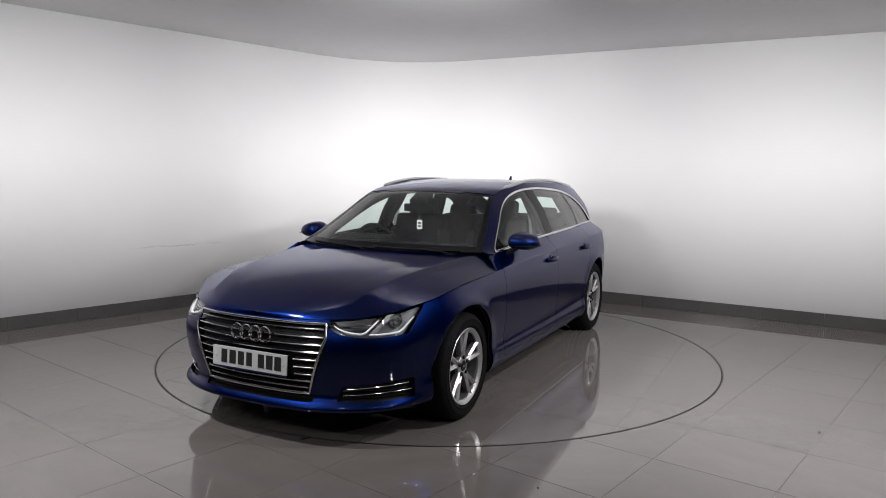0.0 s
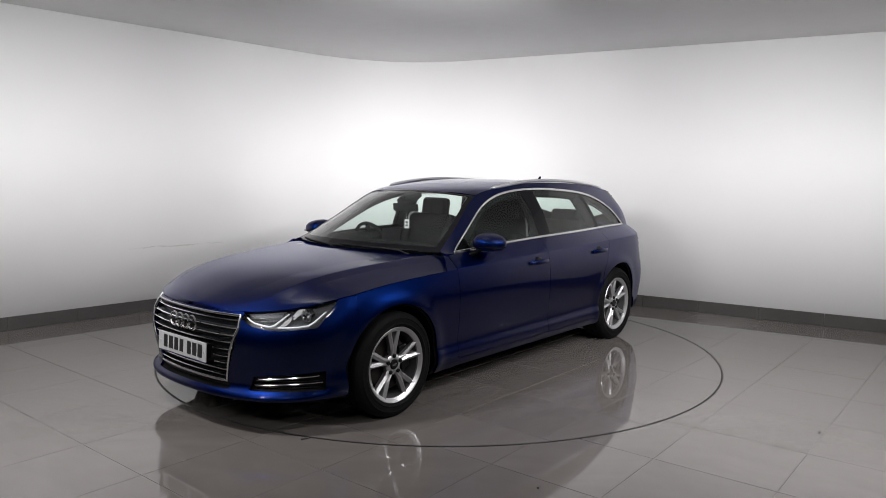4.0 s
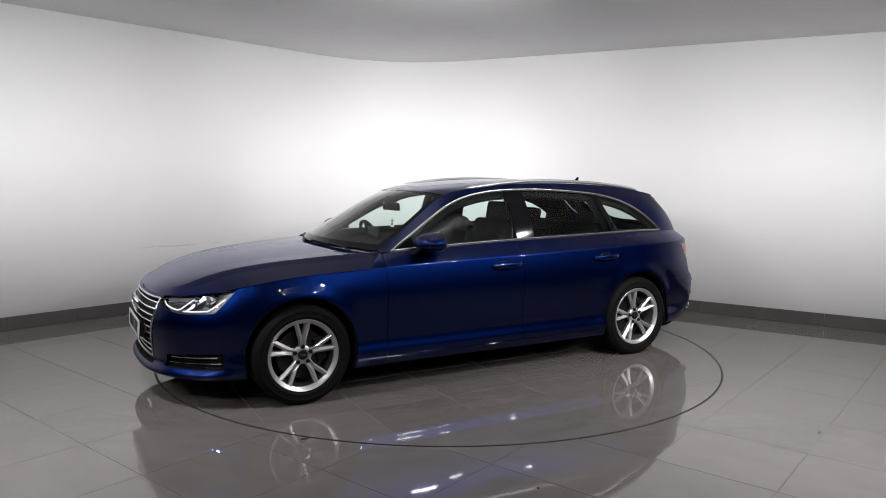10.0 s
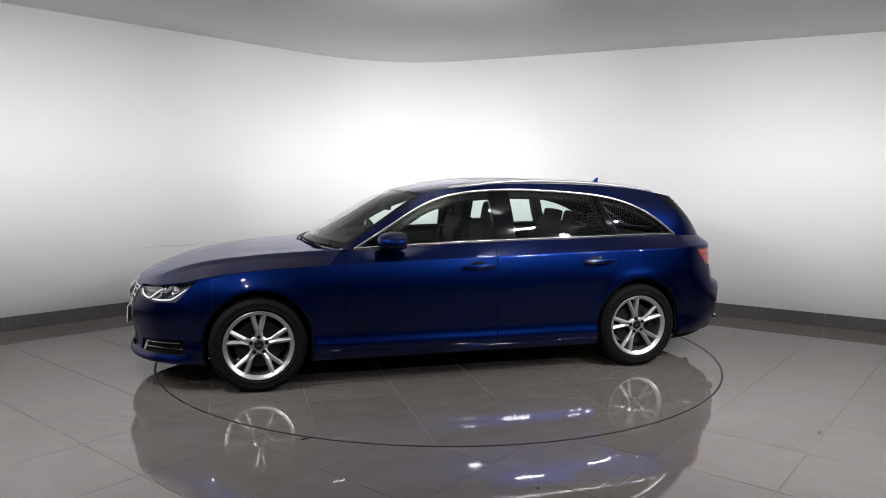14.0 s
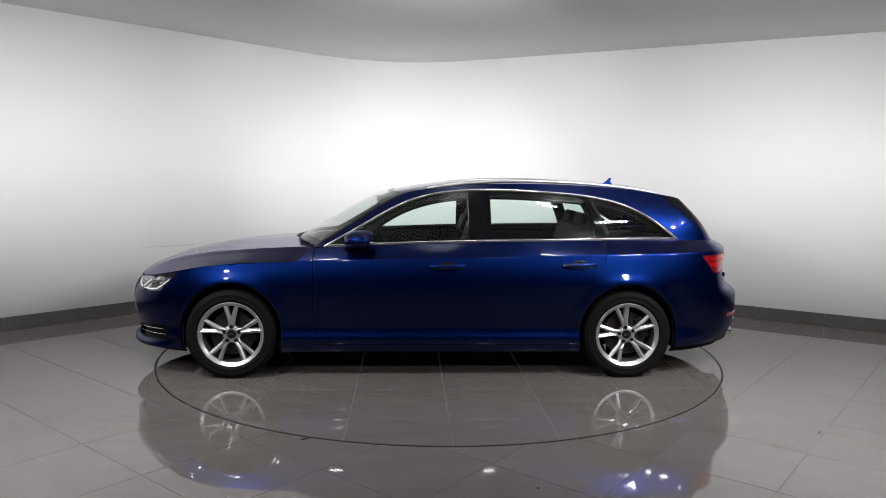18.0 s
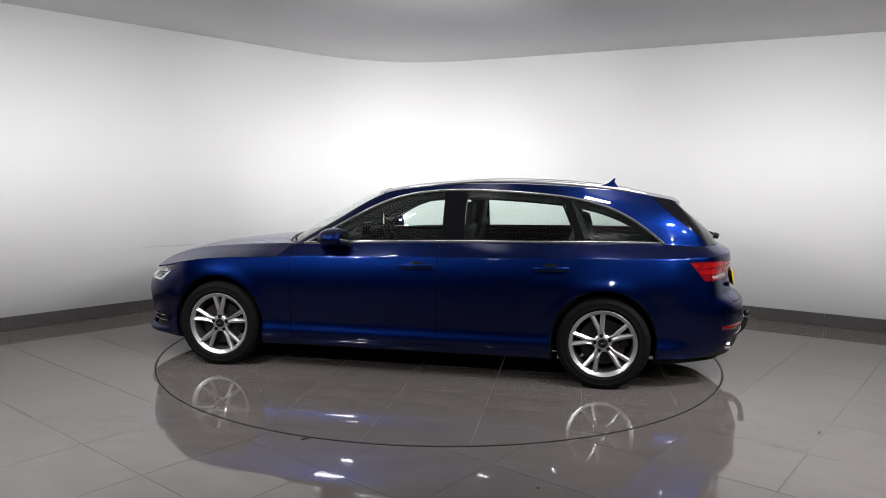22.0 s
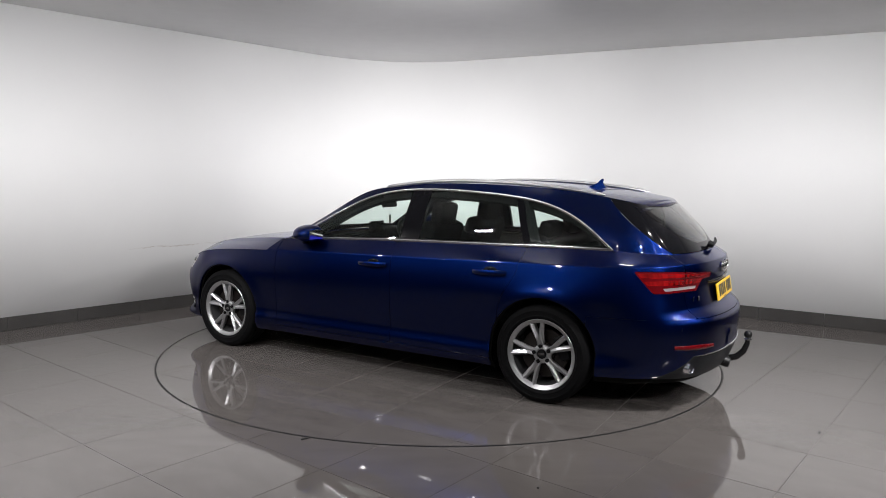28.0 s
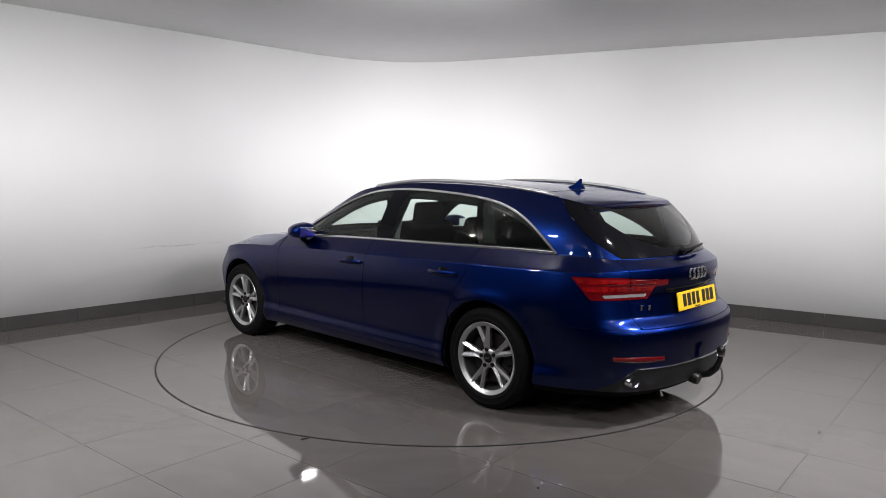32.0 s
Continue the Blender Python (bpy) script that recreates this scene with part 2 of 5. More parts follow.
def tube(points, radius, n=8, flat=(1.0, 1.0), closed=False):
    """A rod of oval section swept along points; the radius may be a list."""
    bm = bmesh.new()
    pts = [Vector(p) for p in points]
    rings = []
    k = len(pts)
    up = Vector((0, 0, 1))
    for i, p in enumerate(pts):
        a, b = pts[i - 1] if (i or closed) else p, pts[(i + 1) % k] if (i < k - 1 or closed) else p
        d = (b - a).normalized()
        side = d.cross(up)
        side = side.normalized() if side.length > 1e-4 else Vector((0, 1, 0))
        top = side.cross(d)
        r = radius[i] if isinstance(radius, (list, tuple)) else radius
        rings.append([bm.verts.new(p + side * (r * flat[0] * math.cos(2 * math.pi * j / n)) + top * (r * flat[1] * math.sin(2 * math.pi * j / n))) for j in range(n)])
    for i in range(k if closed else k - 1):
        for j in range(n):
            bm.faces.new((rings[i][j], rings[i][(j + 1) % n], rings[(i + 1) % k][(j + 1) % n], rings[(i + 1) % k][j]))
    if not closed:
        bm.faces.new(rings[0]), bm.faces.new(rings[-1])
    bmesh.ops.recalc_face_normals(bm, faces=bm.faces)
    return bm


def prism(poly, h0, h1, m=None):
    """A flat plate: a polygon in x, y raised from h0 to h1."""
    bm = bmesh.new()
    lo = [bm.verts.new((x, y, h0)) for x, y in poly]
    hi = [bm.verts.new((x, y, h1)) for x, y in poly]
    bm.faces.new(lo), bm.faces.new(hi)
    k = len(poly)
    for i in range(k):
        bm.faces.new((lo[i], lo[(i + 1) % k], hi[(i + 1) % k], hi[i]))
    bmesh.ops.recalc_face_normals(bm, faces=bm.faces)
    if m is not None:
        bm.transform(m)
    return bm


# ---- room ----
HEIGHT = 2.85
NL, CL = Vector((-0.7322, 0.6810)), 3.130     # the two white walls behind the turntable
NR, CR = Vector((0.5292, 0.8485)), 2.869
CORNER = Vector((-0.715, 3.827))
DL, DR = Vector((-0.6810, -0.7322)), Vector((0.8485, -0.5292))   # from the corner along each wall


def back_line(steps=26):
    """The plan of the two walls with the curved corner between them, from far left to far right."""
    reach = 1.15
    a, b = CORNER + DL * reach, CORNER + DR * reach
    pts = [CORNER + DL * s for s in (9.0, 7.0, 5.0, 3.0)]
    for i in range(steps + 1):
        t = i / steps
        pts.append((1 - t) ** 2 * a + 2 * t * (1 - t) * (CORNER * 0.86 + (a + b) * 0.07) + t * t * b)
    return pts + [CORNER + DR * s for s in (3.0, 5.0, 7.0, 9.4)]


def extrude_line(name, pts, z0, z1, thick, mat, label=""):
    """An upright slab along a plan line, thick to its outer side."""
    n = len(pts)
    verts, faces = [], []
    for i, p in enumerate(pts):
        d = (pts[min(i + 1, n - 1)] - pts[max(i - 1, 0)]).normalized()
        o = Vector((-d.y, d.x)) * thick
        for q in (p, p + o):
            verts += [(q.x, q.y, z0), (q.x, q.y, z1)]
    for i in range(n - 1):
        a, b = 4 * i, 4 * i + 4
        faces += [(a, b, b + 1, a + 1), (a + 2, a + 3, b + 3, b + 2), (a + 1, b + 1, b + 3, a + 3), (a, a + 2, b + 2, b)]
    faces += [(0, 1, 3, 2), (4 * n - 4, 4 * n - 2, 4 * n - 1, 4 * n - 3)]
    return tagged(link_mesh(name, verts, faces, mat), label, kind="structure")


LINE = back_line()
wall_back = extrude_line("wall_back", LINE, -0.02, HEIGHT + 0.15, 0.15, WALL, "white painted studio wall with a curved corner and faint scuffs")
FRONT = [LINE[-1], Vector((LINE[-1].x, -9.6)), Vector((LINE[0].x, -9.6)), LINE[0]]
# added out of view, dark by colour so that the car reflects little
extrude_line("wall_front", FRONT, -0.02, HEIGHT + 0.15, 0.15, DARKWALL, "unseen wall behind the camera, coloured dark for want of light")
rim = [(p.x, p.y) for p in LINE] + [(FRONT[1].x, FRONT[1].y), (FRONT[2].x, FRONT[2].y)]
cx, cy = sum(p[0] for p in rim) / len(rim), sum(p[1] for p in rim) / len(rim)
big = [(cx + (x - cx) * 1.03, cy + (y - cy) * 1.03) for x, y in rim]


def tilted_ceiling():
    """The ceiling slab, a little lower over its right end."""
    bm = prism(big[::-1], HEIGHT, HEIGHT + 0.22)
    for v in bm.verts:
        v.co.z -= 0.010 * v.co.x + 0.003
    return bm


tagged(part("ceiling", tilted_ceiling(), CEIL), "smooth white painted ceiling", kind="structure")
floor = tagged(part("floor", prism(big[::-1], -0.14, -0.0022), GROUT), "polished grey porcelain tile floor", kind="structure")

# skirting of dark tiles, one by one along the wall line
SKIRT_H, SKIRT_T = 0.124, 0.012
baseboard = tagged(new("baseboard"), "row of dark grey porcelain skirting tiles", kind="structure")


def along(pts, s):
    for a, b in zip(pts, pts[1:]):
        l = (b - a).length
        if s <= l:
            return a + (b - a) * (s / l)
        s -= l
    return pts[-1]


total = sum((b - a).length for a, b in zip(LINE, LINE[1:]))
s = 0.13
while s + 0.6 < total:
    pts = [along(LINE, s + 0.0015 + (0.597) * i / 6) for i in range(7)]
    verts, faces = [], []
    for i, q in enumerate(pts):
        d = (pts[min(i + 1, 6)] - pts[max(i - 1, 0)]).normalized()
        o = Vector((d.y, -d.x)) * SKIRT_T
        verts += [(q.x, q.y, 0.002), (q.x, q.y, SKIRT_H), (q.x + o.x, q.y + o.y, 0.002), (q.x + o.x, q.y + o.y, SKIRT_H)]
    for i in range(6):
        a, b = 4 * i, 4 * i + 4
        faces += [(a + 2, a + 3, b + 3, b + 2), (a + 1, b + 1, b + 3, a + 3), (a, a + 1, b + 1, b), (a, b, b + 2, a + 2)]
    faces += [(0, 2, 3, 1), (24, 25, 27, 26)]
    link_mesh("skirting_tile", verts, faces, SKIRT, baseboard, smooth=False)
    s += 0.60


# ---- surfaces clipped to panels ----
def grid_patch(surf, us, ws, region=None, off=0.0, flange=0.012, out=None):
    """Meshes a surface where region < 0, cuts it cleanly at the edge and turns the edge inwards.
    surf(u, w) gives points; off lifts it along the normal. Returns verts, faces, normals."""
    U, W = np.meshgrid(us, ws, indexing="ij")
    F = region(surf(U, W), U, W) if region is not None else -np.ones_like(U)
    nu, nw = U.shape
    params, index, faces = [], {}, []

    def corner(i, j):
        k = ("c", i, j)
        if k not in index:
            index[k] = len(params)
            params.append((U[i, j], W[i, j]))
        return index[k]

    def cut(a, b):
        k = ("e", *sorted((a, b)))
        if k not in index:
            fa, fb = F[a], F[b]
            t = min(max(fa / (fa - fb), 0.001), 0.999)
            index[k] = len(params)
            params.append((U[a] + (U[b] - U[a]) * t, W[a] + (W[b] - W[a]) * t))
        return index[k]

    for i in range(nu - 1):
        for j in range(nw - 1):
            quad = ((i, j), (i + 1, j), (i + 1, j + 1), (i, j + 1))
            inside = [F[q] < 0 for q in quad]
            if not any(inside):
                continue
            poly = []
            for k in range(4):
                a, b = quad[k], quad[(k + 1) % 4]
                if inside[k]:
                    poly.append(corner(*a))
                if inside[k] != inside[(k + 1) % 4]:
                    poly.append(cut(a, b))
            if len(poly) > 2:
                faces.append(poly)
    if not faces:
        return [], [], []
    uv = np.array(params)
    pos = surf(uv[:, 0], uv[:, 1])
    eu, ew = (us[-1] - us[0]) * 1e-4, (ws[-1] - ws[0]) * 1e-4
    du = surf(uv[:, 0] + eu, uv[:, 1]) - surf(uv[:, 0] - eu, uv[:, 1])
    dw = surf(uv[:, 0], uv[:, 1] + ew) - surf(uv[:, 0], uv[:, 1] - ew)
    nrm = np.cross(du, dw)
    nrm /= np.maximum(np.linalg.norm(nrm, axis=1, keepdims=True), 1e-12)
    centre = np.array(out if out is not None else (0.0, 0.0, 0.55))
    if (nrm * (pos - centre)).sum(1).mean() < 0:
        nrm = -nrm
    pos = pos + nrm * off
    good = []
    for f in faces:
        p = pos[f]
        area = np.zeros(3)
        for k in range(1, len(f) - 1):
            area = area + np.cross(p[k] - p[0], p[k + 1] - p[0])
        good.append(f if area @ nrm[f].mean(0) > 0 else f[::-1])
    verts, norms = [*pos], [*nrm]
    if flange:
        count = {}
        for f in good:
            for k in range(len(f)):
                a, b = f[k], f[(k + 1) % len(f)]
                count[(a, b)] = count.get((a, b), 0) + 1
        for (a, b) in list(count):
            if (b, a) in count or (abs(pos[a][1]) < 1e-4 and abs(pos[b][1]) < 1e-4):
                continue
            side = np.cross(pos[b] - pos[a], nrm[a])
            ln = np.linalg.norm(side)
            if ln < 1e-9:
                continue
            base = len(verts)
            verts += [pos[a], pos[b], pos[b] - nrm[b] * flange, pos[a] - nrm[a] * flange]
            norms += [side / ln] * 4
            good.append([base + 1, base, base + 3, base + 2])
    return np.array(verts), good, np.array(norms)


def mirrored(mesh):
    v, f, n = mesh
    flip = np.array((1.0, -1.0, 1.0))
    return v * flip, [list(q)[::-1] for q in f], n * flip


def whole(mesh):
    """Joins a left half and its mirror image along the middle."""
    v, f, n = mesh
    v2, f2, n2 = mirrored(mesh)
    k = len(v)
    remap = [i if abs(v[i][1]) < 1e-4 else i + k for i in range(k)]
    n = np.array(n)
    for i in range(k):
        if abs(v[i][1]) < 1e-4:
            n[i][1] = 0
            n[i] /= max(np.linalg.norm(n[i]), 1e-9)
    return np.concatenate([v, v2]), f + [[remap[i] for i in q] for q in f2], np.concatenate([n, n2])


def curve(xs, ys):
    """A smooth curve through the knots (xs rising)."""
    xs, ys = np.array(xs, float), np.array(ys, float)
    d = np.diff(ys) / np.diff(xs)
    m = np.empty_like(ys)
    m[0], m[-1] = d[0], d[-1]
    for i in range(1, len(xs) - 1):
        h0, h1 = xs[i] - xs[i - 1], xs[i + 1] - xs[i]
        m[i] = 0.0 if d[i - 1] * d[i] <= 0 else (h0 + h1) * 3 / ((2 * h1 + h0) / d[i - 1] + (h1 + 2 * h0) / d[i])

    def at(x):
        x = np.clip(np.asarray(x, float), xs[0], xs[-1])
        i = np.clip(np.searchsorted(xs, x) - 1, 0, len(xs) - 2)
        h = xs[i + 1] - xs[i]
        t = (x - xs[i]) / h
        return (1 + 2 * t) * (1 - t) ** 2 * ys[i] + t * (1 - t) ** 2 * h * m[i] + t * t * (3 - 2 * t) * ys[i + 1] + t * t * (t - 1) * h * m[i + 1]
    return at


def smoothstep(a, b, x):
    t = np.clip((np.asarray(x, float) - a) / (b - a), 0, 1)
    return t * t * (3 - 2 * t)


def space(a, b, step):
    return np.linspace(a, b, max(3, int(abs(b - a) / step) + 1))


# ---- floor tiles ----
RADIUS, PITCH, SLANT = 2.245, 0.605, radians(-39.0)
TA, TN = Vector((math.cos(SLANT), math.sin(SLANT))), Vector((-math.sin(SLANT), math.cos(SLANT)))
OFFA, OFFN = (-0.0526, 0.0683)


def tile_mesh(size, gap=0.0022, chamfer=0.001, thick=0.006):
    """One square tile with chamfered edges, its top at z = 0."""
    h = size / 2 - gap / 2
    rings = [(h, -thick), (h, -chamfer), (h - chamfer, 0.0)]
    verts = [(sx * r, sy * r, z) for r, z in rings for sx, sy in ((-1, -1), (1, -1), (1, 1), (-1, 1))]
    faces = [(0 + k * 4 + i, k * 4 + (i + 1) % 4, k * 4 + 4 + (i + 1) % 4, k * 4 + 4 + i) for k in (0, 1) for i in range(4)]
    faces.append((8, 9, 10, 11))
    me = bpy.data.meshes.new("tile")
    me.from_pydata(verts, [], faces)
    me.materials.append(TILE)
    return me


def plane_patch(cxy, ax, ay, size, region, step):
    """A tile cut by a curve: the rest of a square where region(x, y) < 0."""
    h = size / 2 - 0.0014

    def surf(u, w):
        u, w = np.asarray(u), np.asarray(w)
        return np.stack([cxy[0] + ax[0] * u + ay[0] * w, cxy[1] + ax[1] * u + ay[1] * w, np.zeros_like(u)], -1)
    return grid_patch(surf, space(-h, h, step), space(-h, h, step), lambda p, u, w: region(p[..., 0], p[..., 1]), flange=0.006, out=(0, 0, -5))


def in_room(x, y):
    return max(NL.x * x + NL.y * y - CL, NR.x * x + NR.y * y - CR)


def lay_floor():
    shared = tile_mesh(PITCH)
    far = []
    for i in range(-16, 17):
        for j in range(-16, 17):
            c = TA * (OFFA + (i + 0.5) * PITCH) + TN * (OFFN + (j + 0.5) * PITCH)
            r, reach = c.length, PITCH * 0.72
            if in_room(c.x, c.y) > reach or c.y < -9.9 or abs(c.x) > 7.2 or r < RADIUS - reach:
                continue
            near = c.y > -4.3 and abs(c.x) < 5.0
            if abs(r - RADIUS) < reach:
                mesh = plane_patch(c, TA, TN, PITCH, lambda x, y: RADIUS + 0.004 - np.hypot(x, y), 0.025)
                if len(mesh[0]):
                    link_mesh("tile", mesh[0], mesh[1], TILE, floor, smooth=False)
            elif near:
                ob = new("tile", shared)
                ob.parent = floor
                ob.matrix_local = Matrix.LocRotScale((c.x, c.y, 0), Euler((0, 0, SLANT)), None)
            else:
                far.append(c)
    verts, faces = [], []
    base = [v.co.copy() for v in shared.vertices]
    for c in far:
        k = len(verts)
        verts += [(c.x + TA.x * v.x + TN.x * v.y, c.y + TA.y * v.x + TN.y * v.y, v.z) for v in base]
        faces += [[i + k for i in f.vertices] for f in shared.polygons]
    tagged(link_mesh("distant_tiles", verts, faces, TILE, floor, smooth=False), kind="stuff")


TURN_X, TURN_Y, TURN_PITCH = 0.02, 0.01, 0.60
turntable = tagged(new("turntable"), "round tiled car turntable with a thin dark steel rim", "turntable")


def lay_turntable():
    edge = RADIUS - 0.006
    part("deck", lathe([(0.001, -0.10), (edge + 0.001, -0.10), (edge + 0.001, -0.0012), (0.001, -0.0012)], 128, "Z"), GROUT, turntable)
    part("rim", lathe([(edge - 0.007, -0.05), (edge + 0.004, -0.05), (edge + 0.004, -0.0004), (edge - 0.007, -0.0004)], 192, "Z"), STEEL, turntable, "dark steel edge ring")
    shared = tile_mesh(TURN_PITCH)
    for i in range(-5, 5):
        for j in range(-5, 5):
            c = Vector((TURN_X + (i + 0.5) * TURN_PITCH, TURN_Y + (j + 0.5) * TURN_PITCH))
            reach = TURN_PITCH * 0.72
            if c.length > RADIUS + reach:
                continue
            if c.length > RADIUS - reach:
                mesh = plane_patch(c, Vector((1, 0)), Vector((0, 1)), TURN_PITCH, lambda x, y: np.hypot(x, y) - (edge - 0.008), 0.025)
                if len(mesh[0]):
                    link_mesh("tile", mesh[0], mesh[1], TILE, turntable, smooth=False)
            else:
                ob = new("tile", shared)
                ob.parent = turntable
                ob.matrix_local = Matrix.Translation((c.x, c.y, 0))


# ---- car: the shape of the body (x to its front, y to its left side, metres) ----
def spline(xs, ys, first=None, last=None):
    """A twice smooth curve through the knots, with given end slopes or free ends."""
    xs, ys = np.array(xs, float), np.array(ys, float)
    n, h, d = len(xs), np.diff(xs), np.diff(ys) / np.diff(xs)
    a, b = np.zeros((n, n)), np.zeros(n)
    for i in range(1, n - 1):
        a[i, i - 1], a[i, i], a[i, i + 1], b[i] = h[i], 2 * (h[i - 1] + h[i]), h[i - 1], 3 * (h[i] * d[i - 1] + h[i - 1] * d[i])
    for i, k, slope in ((0, 1, first), (n - 1, n - 2, last)):
        if slope is None:
            a[i, i], a[i, k], b[i] = 2, 1, 3 * d[0 if i == 0 else -1]
        else:
            a[i, i], b[i] = 1, slope
    m = np.linalg.solve(a, b)

    def at(x):
        x = np.clip(np.asarray(x, float), xs[0], xs[-1])
        i = np.clip(np.searchsorted(xs, x) - 1, 0, n - 2)
        hh = xs[i + 1] - xs[i]
        t = (x - xs[i]) / hh
        return (1 + 2 * t) * (1 - t) ** 2 * ys[i] + t * (1 - t) ** 2 * hh * m[i] + t * t * (3 - 2 * t) * ys[i + 1] + t * t * (t - 1) * hh * m[i + 1]
    return at


PLAN_X = np.array((2.285, 2.277, 2.247, 2.185, 2.085, 1.945, 1.75, 1.41, 0.9, 0.0, -0.9, -1.41, -1.80, -2.07, -2.265, -2.38, -2.43, -2.445))
PLAN_Y = np.array((0.0, 0.20, 0.38, 0.54, 0.685, 0.795, 0.868, 0.908, 0.917, 0.92, 0.917, 0.908, 0.876, 0.806, 0.676, 0.465, 0.23, 0.0))
PLAN_U = np.concatenate(([0.0], np.cumsum(np.hypot(np.diff(PLAN_X), np.diff(PLAN_Y)))))
UEND = PLAN_U[-1]
plan_x, plan_y = spline(PLAN_U, PLAN_X, 0.0, 0.0), spline(PLAN_U, PLAN_Y, 1.0, -1.0)
_u = np.linspace(0, UEND, 4001)
_x, _y = plan_x(_u), plan_y(_u)


def ux(x):
    """Where along the outline the body reaches x (on its side)."""
    return float(np.interp(-x, -_x, _u))


def uf(y):
    return float(np.interp(y, _y[:900], _u[:900]))


def ur(y):
    return UEND - float(np.interp(y, _y[::-1][:900], UEND - _u[::-1][:900]))


shoulder = spline((-2.445, -1.922, -1.181, -0.39, 0.205, 0.762, 1.2, 1.6, 1.8, 1.95, 2.1, 2.2, 2.285),
                  (0.925, 0.905, 0.890, 0.869, 0.857, 0.842, 0.826, 0.793, 0.757, 0.728, 0.703, 0.690, 0.682))
belt = spline((-2.445, -2.1, -1.774, -1.0, -0.312, 0.416, 0.77, 1.1, 2.285), (0.972, 0.985, 0.994, 0.986, 0.973, 0.947, 0.930, 0.915, 0.9))
side_in = spline((0.12, 0.17, 0.215, 0.25, 0.28, 0.30, 0.335, 0.365, 0.40, 0.45, 0.52, 0.60, 0.67, 0.73, 0.79, 0.86, 0.95), (0.10, 0.060, 0.028, 0.013, 0.009, 0.010, 0.0185, 0.0225, 0.0210, 0.0155, 0.009, 0.005, 0.0045, 0.0075, 0.015, 0.029, 0.05))
front_in = spline((0.12, 0.165, 0.195, 0.212, 0.232, 0.262, 0.30, 0.40, 0.50, 0.58, 0.64, 0.69, 0.76), (0.12, 0.055, 0.006, -0.004, 0.004, 0.030, 0.034, 0.014, 0.002, 0.010, 0.034, 0.066, 0.115))
rear_in = spline((0.12, 0.20, 0.28, 0.36, 0.44, 0.53, 0.60, 0.68, 0.76, 0.84, 0.89, 0.95), (0.17, 0.085, 0.038, 0.014, 0.004, 0.0, 0.006, 0.020, 0.036, 0.048, 0.056, 0.072))
ledge_in = curve((0.10, 0.575, 0.60, 0.66, 0.76, 0.89, 1.0), (0.0, 0.0, 0.014, 0.066, 0.070, 0.042, 0.040))
belt_in = spline((-2.445, -2.2, -1.8, -1.0, 0.0, 0.77, 2.285), (0.085, 0.09, 0.125, 0.103, 0.091, 0.091, 0.091))
ZLOW, AXLE, WHEEL_Z = 0.13, 1.41, 0.322


def low(u, w):
    """The body below the windows: w 0 at the sill, 1 on the shoulder line, 2 at the window line."""
    u, w = np.broadcast_arrays(np.asarray(u, float), np.asarray(w, float))
    ur_ = np.where(u < 0, -u, np.where(u > UEND, 2 * UEND - u, u))
    x, y = plan_x(ur_), plan_y(ur_)
    e = 1e-4
    tx, ty = plan_x(np.clip(ur_ + e, 0, UEND)) - plan_x(np.clip(ur_ - e, 0, UEND)), plan_y(np.clip(ur_ + e, 0, UEND)) - plan_y(np.clip(ur_ - e, 0, UEND))
    ln = np.hypot(tx, ty)
    nx, ny = ty / ln, -tx / ln
    zc, zb = shoulder(x), belt(x)
    s = np.clip(w - 1, 0, None)
    z = np.where(w <= 1, ZLOW + (zc - ZLOW) * w, zc + (zb - zc) * s)
    zz = np.minimum(z, zc)
    kf, kr = smoothstep(1.66, 2.12, x), smoothstep(-1.80, -2.20, x)
    lifted = zz + (0.86 - zc) * smoothstep(0.35, 0.8, zz)
    ins = side_in(lifted) * (1 - kf - kr) + front_in(zz) * kf + rear_in(zz) * kr + ledge_in(zz) * smoothstep(-2.10, -2.34, x)
    ins = ins + belt_in(x) * s ** 1.12
    for xa in (AXLE, -AXLE):
        r = np.hypot(x - xa, z - WHEEL_Z)
        ins = ins - 0.010 * np.exp(-((r - 0.368) / 0.055) ** 2) * (1 - smoothstep(0.72, 0.80, z))
        # muscular shoulder over each arch
        ins = ins - (0.006 if xa > 0 else 0.012) * np.exp(-((x - xa) / 0.42) ** 2) * np.exp(-((z - 0.70) / 0.085) ** 2) * smoothstep(2.05, 1.8, np.abs(x))
    sign = np.where((u < 0) | (u > UEND), -1.0, 1.0)
    return np.stack([x - nx * ins, (y - ny * ins) * sign, z], -1)


# the upper edge: windscreen side, roof side, top of the tailgate
TOP_PX = (0.84, 0.52, 0.225, -0.05, -0.3, -0.7, -1.1, -1.5, -1.80, -2.07, -2.265, -2.38, -2.445)
TOP_U = [ux(x) for x in TOP_PX[:-1]] + [UEND]
top_x = spline(TOP_U, (0.84, 0.52, 0.225, -0.05, -0.3, -0.7, -1.1, -1.49, -1.735, -1.86, -1.905, -1.93, -1.94), None, 0.0)
top_y = spline(TOP_U, (0.728, 0.634, 0.550, 0.560, 0.568, 0.573, 0.571, 0.564, 0.558, 0.540, 0.470, 0.31, 0.0), None, -0.9)
top_z = spline(TOP_U, (0.940, 1.126, 1.300, 1.352, 1.378, 1.391, 1.381, 1.352, 1.318, 1.294, 1.280, 1.275, 1.274), None, 0.0)


